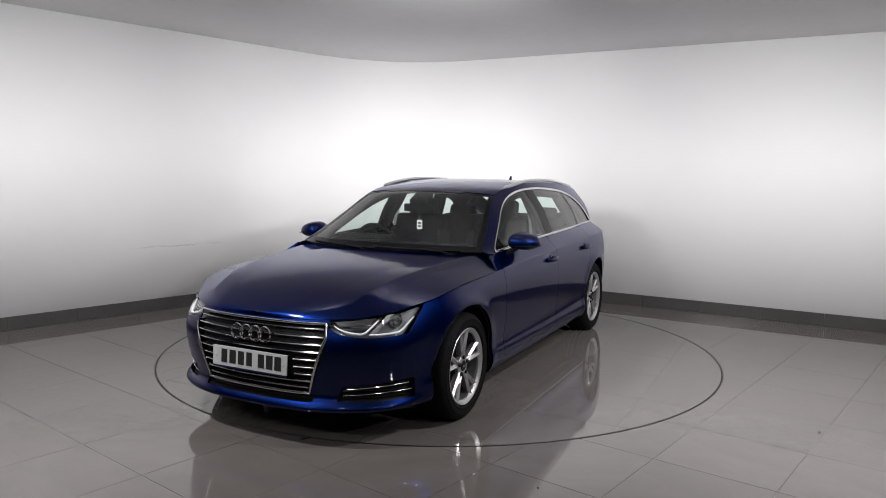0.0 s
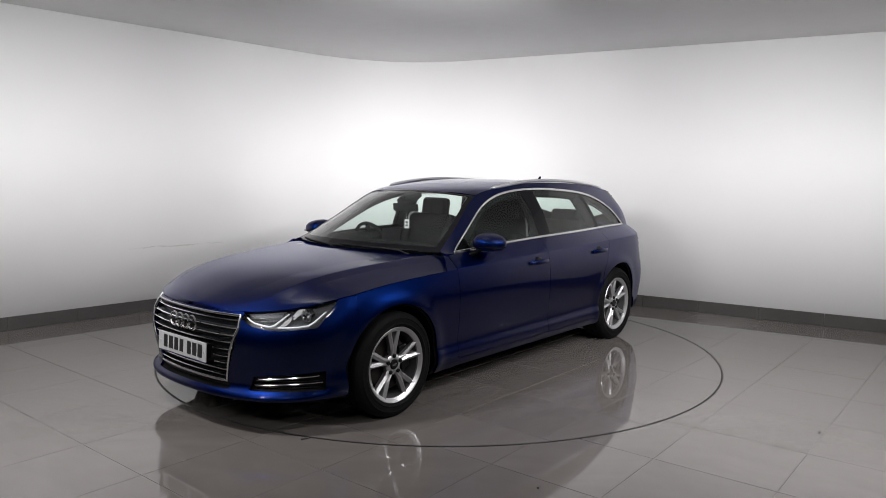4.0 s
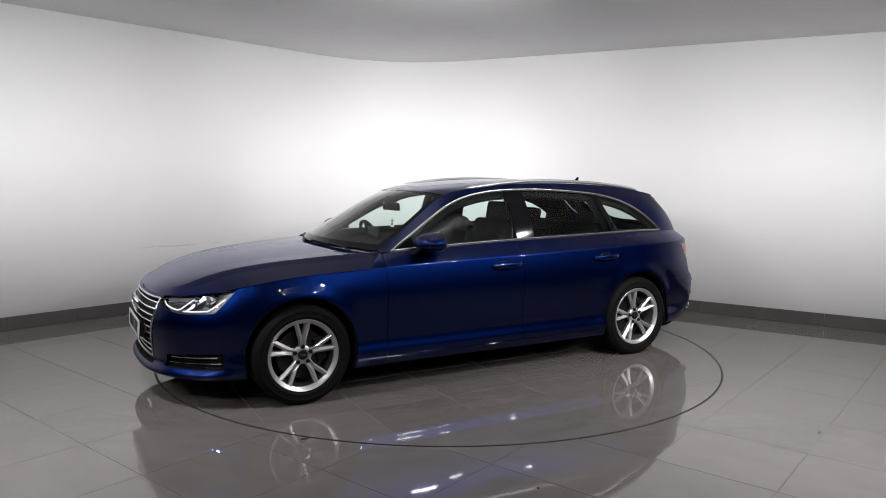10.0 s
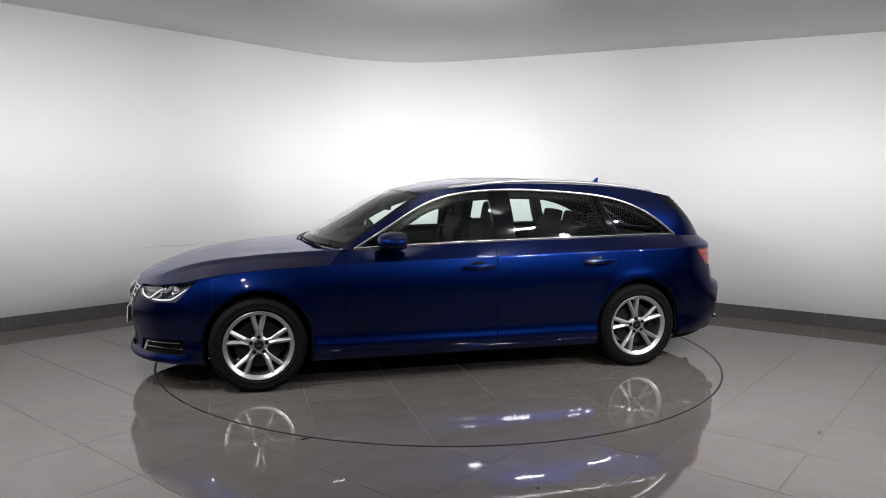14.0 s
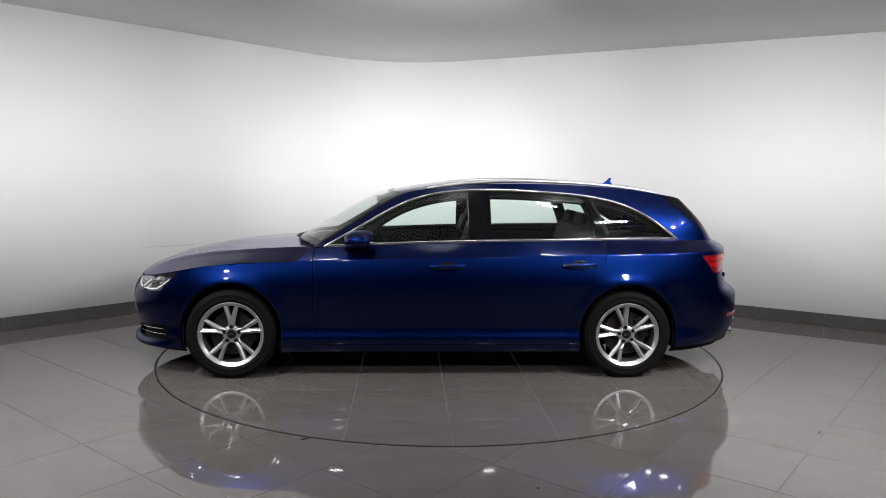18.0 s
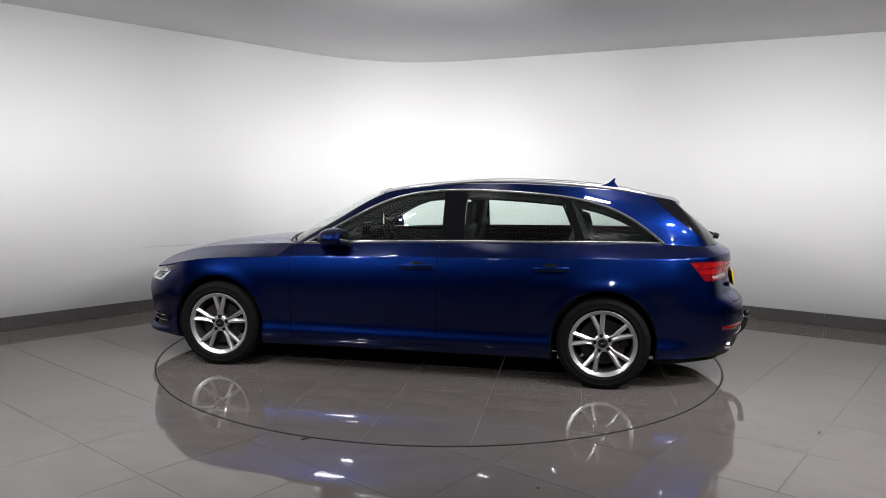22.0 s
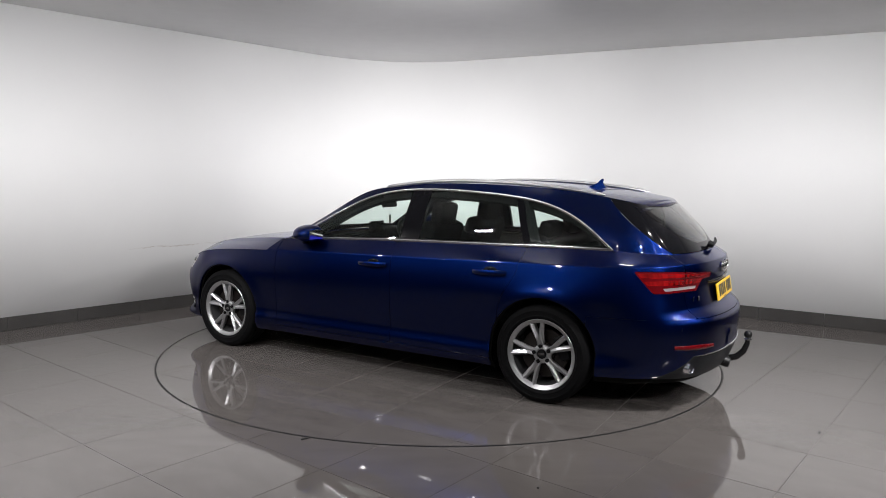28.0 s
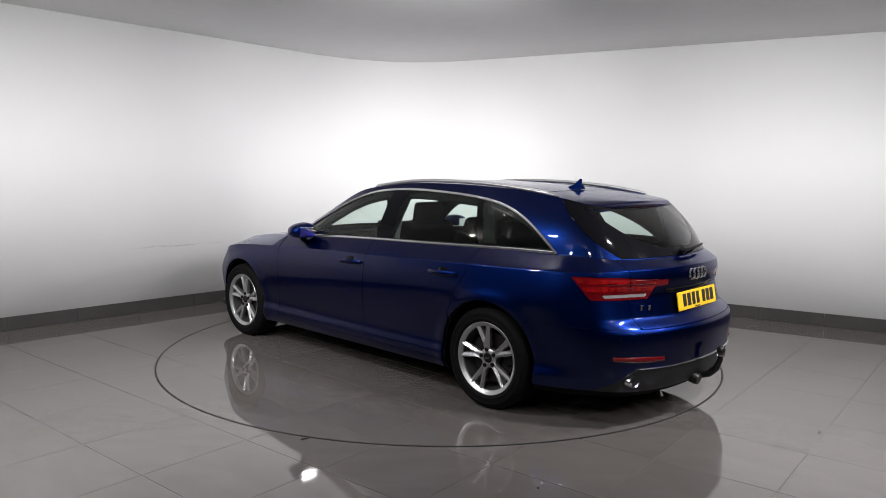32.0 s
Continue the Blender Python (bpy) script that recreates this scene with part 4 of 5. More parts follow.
    part("brake_caliper", box((0.07, 0.06, 0.16), pose(-0.125, 0.02, 0.02, 0, 12, 0), 0.012), BLACK, wheel)
    return wheel


first_wheel = build_wheel()
first_wheel.matrix_local = pose(AXLE, 0.790, TYRE_R - 0.002, 0, 0, 0)
copy_thing(first_wheel, pose(-AXLE, 0.785, TYRE_R - 0.002, 0, 11, 0))
copy_thing(first_wheel, pose(AXLE, -0.790, TYRE_R - 0.002, 0, -20, 180))
copy_thing(first_wheel, pose(-AXLE, -0.785, TYRE_R - 0.002, 0, 31, 180))

# wheel housings and floor pan
for sgn in (1, -1):
    for xa in (AXLE, -AXLE):
        bm = bmesh.new()
        k = 26
        rows = []
        for i in range(k + 1):
            a = radians(-18 + 216 * i / k)
            p = Vector((xa + (ARCH_R + 0.006) * math.cos(a), 0, ARCH_Z + (ARCH_R + 0.006) * math.sin(a)))
            rows.append([bm.verts.new((p.x, sgn * y, p.z)) for y in (0.55, 0.72, 0.862)])
        for a, b in zip(rows, rows[1:]):
            for j in range(2):
                bm.faces.new((a[j], a[j + 1], b[j + 1], b[j]))
        bm.faces.new([r[0] for r in rows])
        bmesh.ops.recalc_face_normals(bm, faces=bm.faces)
        part("wheel_housing", bm, LINER, car, "black wheel housing liner")
part("floor_pan", box((3.9, 1.08, 0.14), pose(-0.05, 0, 0.23), 0.03), LINER, car, "black underbody")
tray = [low(u, 0.06) for u in np.linspace(0, ux(1.80), 30)]
tray = [(p[0] - 0.05, max(p[1] - 0.05, 0.0)) for p in tray]
part("front_undertray", prism(tray + [(1.76, 0.62), (1.76, -0.62)] + [(x, -y) for x, y in tray[::-1]], 0.195, 0.225), LINER, car)
for sgn in (1, -1):
    part("sill_underside", box((1.96, 0.30, 0.06), pose(0.02, sgn * 0.66, 0.215), 0.015), LINER, car)
for sgn in (1, -1):
    part("wheel_deflector", box((0.05, 0.30, 0.10), pose(1.775, sgn * 0.69, 0.248, 0, 12, 0), 0.015), LINER, car, "black air deflector ahead of the wheel")
part("spare_wheel_well", box((0.55, 0.9, 0.10), pose(-2.0, 0, 0.28), 0.03), LINER, car)

# ---- front: grille, lamps, plate ----
bumper, tailgate, rear_bumper, bonnet = MADE["front_bumper"], MADE["tailgate"], MADE["rear_bumper"], MADE["bonnet"]


def nose(y, z, off=0.0):
    """A point on the front face at y and z, off metres in front of it."""
    u = uf(abs(y))
    for _ in range(4):
        zc = float(shoulder(plan_x(u)))
        p = low(u, (z - ZLOW) / (zc - ZLOW))
        u += (abs(y) - p[1]) * 0.8
    q = low(u + 1e-3, (z - ZLOW) / (zc - ZLOW))
    d = q - p
    n = np.array((d[1], -d[0], 0.0))
    n /= np.linalg.norm(n)
    p = p + n * off
    return Vector((p[0], p[1] * (1 if y >= 0 else -1), p[2]))


def tail(y, z, off=0.0):
    """A point on the rear face at y and z."""
    u = ur(min(abs(y), 0.75))
    for _ in range(5):
        zc = float(shoulder(plan_x(u)))
        w = (z - ZLOW) / (zc - ZLOW)
        if w > 1:
            w = 1 + (z - zc) / (float(belt(plan_x(u))) - zc)
        p = low(u, w)
        u -= (abs(y) - p[1]) * 0.8
        u = min(u, UEND)
    q = low(u - 1e-3, w)
    d = p - q
    n = np.array((d[1], -d[0], 0.0))
    n /= np.linalg.norm(n)
    p = p + n * off
    return Vector((p[0], p[1] * (1 if y >= 0 else -1), p[2]))


us_front = space(0.0, ux(1.75), 0.012)
ws_front = np.linspace(0.05, 1.0, 70)
back = grid_patch(low, us_front, ws_front, lambda p, u, w: grille_f(p, 0.012), -0.045, 0.0)
middle("grille_mesh", back, GREYPL, "dark grey grille backing", bumper)
# frame of the grille
loop = [(-0.436, 0.667), (0.436, 0.667), (0.452, 0.600), (0.349, 0.290), (-0.349, 0.290), (-0.452, 0.600)]
pts = []
for (y0, z0), (y1, z1) in zip(loop, loop[1:] + loop[:1]):
    n = 24 if abs(y1 - y0) > 0.4 else 10
    pts += [nose(y0 + (y1 - y0) * i / n, z0 + (z1 - z0) * i / n, 0.002) for i in range(n)]
part("grille_frame", tube(pts, 0.0075, 8, (0.8, 1.0), closed=True), SATIN, bumper, "satin silver grille frame", smooth=True)


def slat(z, y0, y1, height=0.015, proud=-0.010):
    """A dark grille bar with a bright chrome edge along its front."""
    n = 18
    bm = bmesh.new()
    rows = []
    for i in range(n + 1):
        y = y0 + (y1 - y0) * i / n
        f, b = nose(y, z, proud), nose(y, z, proud - 0.030)
        rows.append([bm.verts.new(v) for v in ((f.x - 0.003, f.y, f.z - height * 0.6), (f.x, f.y, f.z), (b.x, b.y, b.z + height * 0.3), (b.x, b.y, b.z - height * 0.6))])
    for a, b in zip(rows, rows[1:]):
        for j in range(4):
            bm.faces.new((a[j], a[(j + 1) % 4], b[(j + 1) % 4], b[j]))
    bm.faces.new(rows[0]), bm.faces.new(rows[-1])
    bmesh.ops.recalc_face_normals(bm, faces=bm.faces)
    bar = part("grille_slat", bm, GREYPL, bumper, "dark grey slat with a chrome edge")
    pts = [nose(y0 + (y1 - y0) * i / n, z, proud + 0.001) for i in range(n + 1)]
    half = 0.5 * abs(y1 - y0)
    rad = [0.0052 + 0.0028 * max(0.0, abs(2 * i / n - 1) - 0.75) / 0.25 for i in range(n + 1)]
    part("slat_edge", tube(pts, rad, 8, (1.0, 0.9)), CHROME, bar, "chrome edge", smooth=True)


for z in (0.640, 0.600, 0.560, 0.520):
    half = float(grille_w(z)) - 0.014
    slat(z, -half, half)
for z in (0.478, 0.436, 0.396):
    half = float(grille_w(z)) - 0.014
    slat(z, 0.275, half), slat(z, -half, -0.275)
for z in (0.357, 0.321):
    half = float(grille_w(z)) - 0.014
    slat(z, -half, half, 0.016)


def badge_rings(parent, at, y0, step, z, r, thick, turn):
    """Four linked plain rings."""
    for k in range(4):
        c = at(y0 + step * k, z)
        part("badge_ring", lathe([(r - thick, -0.004), (r - thick * 0.6, 0.004), (r - thick * 0.3, 0.004), (r, -0.004)], 36, "X", Matrix.Translation(c) @ turn), CHROME, parent, "chrome badge ring", smooth=True)


badge_rings(bumper, lambda y, z: Vector((nose(y, z, 0.010).x + 0.001, y, z)), -0.0960, 0.064, 0.592, 0.0465, 0.012, pose(0, 0, 0, 0, -4, 0))
plate = part("front_number_plate", box((0.008, 0.520, 0.111), pose(2.290, 0, 0.445, 0, -3, 0), 0.003), PLATEWHITE, bumper, "white number plate with black bars")
part("plate_holder", box((0.03, 0.50, 0.10), pose(2.268, 0, 0.443, 0, -3, 0), 0.004), BLACK, bumper)
for y, wd in ((-0.175, 0.045), (-0.115, 0.048), (-0.055, 0.044), (0.003, 0.042), (0.085, 0.045), (0.143, 0.047), (0.200, 0.048)):
    part("plate_bar", box((0.002, wd * 0.9, 0.074), pose(2.2951, y, 0.448, 0, -3, 0)), INK, plate)
part("plate_strip", box((0.006, 0.50, 0.012), pose(2.2875, 0.0, 0.386, 0, -3, 0), 0.002), PLATEBLUE, plate, "dark blue strip under the plate")
part("plate_foot_bar", box((0.002, 0.07, 0.006), pose(2.2935, 0.01, 0.398, 0, -3, 0)), INK, plate)
for y in (-0.235, 0.236):
    part("plate_screw", lathe([(0.001, 0.0), (0.007, 0.0), (0.006, 0.003), (0.001, 0.004)], 12, "X", Matrix.Translation((2.2943, y, 0.447))), PLATEWHITE, plate)

slotm = grid_patch(low, us_front, ws_front, lambda p, u, w: slot_f(p, 0.01), -0.02, 0.0)
middle("lower_air_slot", slotm, BLACK, "black lower air slot", bumper)
for mirror_y in (1, -1):
    # side air inlet with two chrome blades
    mesh = grid_patch(low, us_front, ws_front, lambda p, u, w: fog_f(p, 0.01), -0.035, 0.0)
    mesh = mesh if mirror_y == 1 else mirrored(mesh)
    inlet = link_mesh("side_air_inlet", *mesh[:2], BLACK, bumper, "black side air inlet with chrome blades", mesh[2])
    for z0, z1, ya, yb in ((0.318, 0.336, 0.545, 0.790), (0.282, 0.298, 0.520, 0.800)):
        pts = [nose((ya + (yb - ya) * i / 14) * mirror_y, z0 + (z1 - z0) * i / 14, -0.006) for i in range(15)]
        part("inlet_blade", tube(pts, [0.0025 + 0.0020 * min(1, i / 6) for i in range(15)], 8, (1.0, 0.8)), CHROME, inlet, "chrome blade", smooth=True)
    for z in (0.265, 0.300, 0.335):
        pts = [nose((0.52 + 0.27 * i / 8) * mirror_y, z, -0.028) for i in range(9)]
        part("inlet_rib", tube(pts, 0.004, 6), BLACK, inlet)

    def rim_ring(mesh):
        """Only the turned-in edge of a patch."""
        v, f, n = mesh
        keep = [q for q in f if len(q) == 4 and np.ptp(np.array([v[i] for i in q]) @ n[q[0]]) < 1e-5 and np.linalg.norm(v[q[0]] - v[q[3]]) > 0.04]
        return v, keep

    # headlamp: housing, reflectors, light guide, clear cover
    region = lambda p, u, w: headlamp_f(p, u, w)
    back = grid_patch(low, us_front, np.linspace(0.5, 1.0, 60), lambda p, u, w: headlamp_f(p, u, w, 0.004), -0.055, 0.0)
    rim_ = grid_patch(low, us_front, np.linspace(0.5, 1.0, 60), region, -0.001, 0.055)
    cover = grid_patch(low, us_front, np.linspace(0.5, 1.0, 60), region, -0.002, 0.0)
    if mirror_y < 0:
        back, rim_, cover = mirrored(back), mirrored(rim_), mirrored(cover)
    lamp = link_mesh("headlamp", *back[:2], LAMPSILVER, car, "clear headlamp with chrome reflectors", back[2])
    link_mesh("lamp_bezel", *rim_ring(rim_), BLACK, lamp, "dark lamp edge")
    link_mesh("lamp_cover", *cover[:2], LENS, lamp, "clear plastic lamp cover", cover[2])

    def at(y, z, off):
        return nose(y * mirror_y, z, off)
    # light guides: one hooked along the inner part, one round the outer part
    hook = ((0.474, 0.657), (0.50, 0.642), (0.53, 0.630), (0.57, 0.621), (0.612, 0.615), (0.630, 0.624), (0.652, 0.655), (0.670, 0.684))
    part("light_guide", tube([at(y, z, -0.012) for y, z in hook], [0.0035, 0.0045, 0.0055, 0.006, 0.006, 0.006, 0.005, 0.004], 8), LAMPWHITE, lamp, "white light guide", smooth=True)
    hook = ((0.648, 0.612), (0.69, 0.611), (0.73, 0.613), (0.762, 0.619), (0.776, 0.636), (0.788, 0.662), (0.800, 0.690))
    part("light_guide", tube([at(y, z, -0.012) for y, z in hook], [0.005, 0.006, 0.006, 0.006, 0.0055, 0.005, 0.004], 8), LAMPWHITE, lamp, "white light guide", smooth=True)
    # stepped fins over the inner part
    for i, z in enumerate((0.640, 0.655, 0.669, 0.682)):
        fin = [at(0.50 - 0.004 * i + (0.135 + 0.014 * i) * k / 8, z - 0.004 + 0.006 * k / 8, -0.024 - 0.003 * i) for k in range(9)]
        part("lamp_fin", tube(fin, 0.0034, 6, (0.7, 1.2)), CHROME if i % 2 else LAMPSILVER, lamp, "silver lamp fin")
    for y, z, r in ((0.745, 0.672, 0.032), (0.675, 0.662, 0.026)):
        c = at(y, z, -0.030)
        d = (at(y, z, 0.0) - c).normalized()
        d = Vector((0.95, 0.30 * mirror_y, 0)).normalized()
        m = Matrix.Translation(c) @ d.to_track_quat("X", "Z").to_matrix().to_4x4()
        part("reflector", lathe([(0.004, -0.03), (r * 0.7, -0.018), (r, 0.012), (r + 0.004, 0.012), (r + 0.003, -0.02), (0.004, -0.036)], 28, "X", m), CHROME, lamp, "chrome reflector bowl", smooth=True)
        part("projector_lens", lathe([(0.001, -0.01), (r * 0.62, -0.01), (r * 0.55, 0.006), (r * 0.3, 0.014), (0.001, 0.016)], 24, "X", m), LENS, lamp, smooth=True)
    trim = [at(0.47 + 0.215 * i / 10, 0.672 + 0.018 * i / 10, -0.026) for i in range(11)]
    low_ = [at(0.49 + 0.16 * i / 10, 0.658 - 0.012 * min(1, i / 5), -0.028) for i in range(11)]
    bm = bmesh.new()
    rows = [(bm.verts.new(a), bm.verts.new(b)) for a, b in zip(trim, low_)]
    for a, b in zip(rows, rows[1:]):
        bm.faces.new((a[0], a[1], b[1], b[0]))
    part("indicator_reflector", bm, LAMPSILVER, lamp, "silver indicator reflector")
    bm = bmesh.new()
    a = [at(0.650, 0.612, -0.022), at(0.672, 0.612, -0.022), at(0.735, 0.706, -0.026), at(0.700, 0.702, -0.026)]
    bm.faces.new([bm.verts.new(v) for v in a])
    part("lamp_divider", bm, SATIN, lamp, "silver lamp divider")

# ---- mirrors, handles, rails ----
def door_mirror(sgn, door):
    """A wing mirror on the door: shell, foot, glass, silver-edged indicator."""
    bm = bmesh.new()
    bmesh.ops.create_uvsphere(bm, u_segments=36, v_segments=22, radius=1.0)
    for v in bm.verts:
        x, y, z = (math.copysign(abs(c) ** 0.8, c) for c in v.co)
        # blunt towards the rear, rounded to the front, flat under
        sx = 0.128 if x > 0 else 0.092
        z2 = z * (0.080 if z > 0 else 0.052)
        v.co = (x * sx * (1 - 0.20 * y), y * 0.102, z2 * (1 - (0.38 if z > 0 else 0.10) * (y * 0.5 + 0.5) ** 1.6))
        v.co.x = max(v.co.x, -0.072)
    bmesh.ops.recalc_face_normals(bm, faces=bm.faces)
    bm.transform(pose(0.494, 0.912 * sgn, 0.987, 0, 0, -12 * sgn) @ Matrix.Diagonal((1, sgn, 1, 1)))
    bmesh.ops.recalc_face_normals(bm, faces=bm.faces)
    shell_ = part("door_mirror", bm, PAINT, door, "body-coloured door mirror", smooth=True)
    foot = tube([(0.60, 0.800 * sgn, 0.905), (0.59, 0.835 * sgn, 0.925), (0.57, 0.875 * sgn, 0.955), (0.56, 0.91 * sgn, 0.975)], [0.030, 0.022, 0.02, 0.026], 10, (1.3, 0.8))
    part("mirror_foot", foot, GLOSSBLACK, shell_, "black mirror foot", smooth=True)
    part("mirror_glass", box((0.004, 0.125, 0.072), pose(0.494, 0.912 * sgn, 0.987, 0, 0, -12 * sgn) @ Matrix.Translation((-0.073, -0.020 * sgn, 0.002)), 0.0015), CHROME, shell_, "mirror glass")
    edge = [Vector((0.494 + 0.128 * math.cos(a) * (1 if math.cos(a) > 0 else 0.5), (0.914 + 0.110 * math.sin(a)) * sgn, 0.970)) for a in [radians(-60 + 150 * i / 12) for i in range(13)]]
    part("mirror_indicator", tube(edge, 0.003, 6), GLOSSBLACK, shell_, "dark indicator strip", smooth=True)


def door_handle(sgn, door, x, z):
    """A bow handle over a black bump that paints in the recess's shade."""
    base = [low(ux(x + 0.12 - 0.24 * i / 12), (z - ZLOW) / (float(shoulder(x)) - ZLOW)) for i in range(13)]
    y0 = base[6][1]
    pts = [Vector((b[0], (b[1] + 0.010 + 0.026 * math.sin(math.pi * min(1, max(0, (i - 0.2) / 11.6))) ** 0.5) * sgn, b[2] + 0.002)) for i, b in enumerate(base)]
    part("door_handle", tube(pts, [0.012 + 0.004 * math.sin(math.pi * i / 12) for i in range(13)], 10, (0.6, 1.15)), PAINT, door, "body-coloured bow handle", smooth=True)
    bm = bmesh.new()
    bmesh.ops.create_uvsphere(bm, u_segments=24, v_segments=12, radius=1.0)
    bm.transform(Matrix.Translation((x, (y0 - 0.008) * sgn, z - 0.006)) @ Matrix.Diagonal((0.066, 0.011, 0.044, 1)))
    part("recess_shade", bm, GLOSSBLACK, door, "black bump standing for the shade in the handle recess", smooth=True)


for i, sgn in enumerate((1, -1)):
    door_mirror(sgn, MADE["front_door"][i])
    door_handle(sgn, MADE["front_door"][i], -0.105, 0.808)
    door_handle(sgn, MADE["rear_door"][i], -1.045, 0.822)
    # mirror triangle in the front corner of the window
    tri = [on_upper(0.70, 0.955), on_upper(0.585, 0.955), on_upper(0.585, 1.025)]
    bm = bmesh.new()
    bm.faces.new([bm.verts.new((p[0], (p[1] + 0.0005) * sgn, p[2])) for p in tri])
    bmesh.ops.solidify(bm, geom=bm.faces[:], thickness=0.006)
    part("mirror_corner_trim", bm, GLOSSBLACK, MADE["front_door"][i], "black corner trim")

# roof aerial: a fin
bm = bmesh.new()
prof = [(-1.41, 1.392, 0.003), (-1.445, 1.404, 0.010), (-1.480, 1.420, 0.009), (-1.502, 1.442, 0.006), (-1.515, 1.454, 0.004), (-1.528, 1.453, 0.003), (-1.522, 1.424, 0.007), (-1.540, 1.400, 0.012), (-1.550, 1.384, 0.013), (-1.41, 1.384, 0.010)]
lo = [bm.verts.new((x, y, z)) for x, z, y in prof]
hi = [bm.verts.new((x, -y, z)) for x, z, y in prof]
bm.faces.new(lo), bm.faces.new(hi)
for i in range(len(prof)):
    k = (i + 1) % len(prof)
    bm.faces.new((lo[i], lo[k], hi[k], hi[i]))
bmesh.ops.recalc_face_normals(bm, faces=bm.faces)
bm.transform(Matrix.Translation((0.03, 0, -0.018)))
part("roof_aerial", bm, PAINT, car, "body-coloured shark fin aerial", smooth=True)

# seam between the roof and the tailgate
pts = [roof(ux(-1.56), q) for q in np.linspace(-0.99, 0.99, 25)]
part("tailgate_seam", tube([(p[0], p[1], p[2] - 0.0005) for p in pts], 0.0026, 6), BLACK, car, "black seam across the roof")

# cowl and wipers
bm = bmesh.new()
rows = []
for i in range(25):
    q = -0.93 + 1.86 * i / 24
    a = screen(0.02, abs(q))
    y = float(a[1]) * (1 if q > 0 else -1)
    rows.append([bm.verts.new((float(a[0]) - 0.02, y, float(a[2]) - 0.014)), bm.verts.new((float(a[0]) + 0.05, y * 1.02, float(a[2]) - 0.040)), bm.verts.new((float(a[0]) + 0.10, y * 1.04, float(a[2]) - 0.060))])
for a, b in zip(rows, rows[1:]):
    for j in range(2):
        bm.faces.new((a[j], a[j + 1], b[j + 1], b[j]))
part("cowl", bm, BLACK, car, "black cowl under the windscreen", smooth=True)
for y0, y1 in ((0.60, -0.02), (0.02, -0.60)):
    pts = []
    for i in range(12):
        y = y0 + (y1 - y0) * i / 11
        a = screen(0.010 + 0.020 * i / 11, abs(y) / 0.72)
        pts.append(Vector((float(a[0]) + 0.006, y, float(a[2]) + 0.002)))
    wiper = part("wiper", tube(pts, 0.0055, 6, (1.3, 1.0)), BLACK, car, "black windscreen wiper")
    arm = [pts[5] + Vector((0.006, 0, 0.003)), pts[2] + Vector((0.02, 0, -0.004)), pts[0] + Vector((0.05, 0, -0.035))]
    part("wiper_arm", tube(arm, [0.004, 0.006, 0.009], 6), BLACK, wiper)
# sensor pod, interior mirror and hanging tag
a = screen(0.90, 0.0)
part("sensor_pod", box((0.15, 0.14, 0.05), pose(float(a[0]) - 0.03, 0, float(a[2]) - 0.045, 0, 27, 0), 0.015), CABIN, car, "black sensor pod behind the windscreen")
imir = part("interior_mirror", box((0.025, 0.235, 0.062), pose(0.385, -0.01, 1.195, 0, 8, 6), 0.012, 3), CABIN, car, "black interior mirror", smooth=True)
part("mirror_stalk", tube([(0.39, 0, 1.215), (0.41, 0, 1.255), (0.42, 0, 1.28)], 0.011, 8), CABIN, imir)
tag = part("hanging_tag", box((0.004, 0.042, 0.07), pose(0.375, -0.005, 1.066, 0, 0, 12), 0.001), PAPER, car, "white paper tag hanging on a string")
part("tag_string", tube([(0.378, -0.006, 1.10), (0.385, -0.006, 1.17)], 0.0012, 5), PAPER, tag)
for k, (dz, hh) in enumerate(((0.012, 0.016), (-0.012, 0.014))):
    part("tag_print", box((0.0046, 0.022, hh), pose(0.375, -0.005, 1.066 + dz, 0, 0, 12)), INK, tag)


# ---- rear: lamps, plate, diffuser, exhaust, tow bar ----
us_rear = space(ux(-1.85), UEND, 0.010)
ws_rear = np.linspace(0.55, 1.0, 64)


def white_f(p, grow=0.0):
    yy = np.abs(Y(p))
    return top_of(0.770 - grow - Z(p), Z(p) - 0.790 - grow, 0.465 - grow + (0.796 - Z(p)) * 0.6 - yy, yy - 0.735 + (0.796 - Z(p)) * 0.6 - grow)


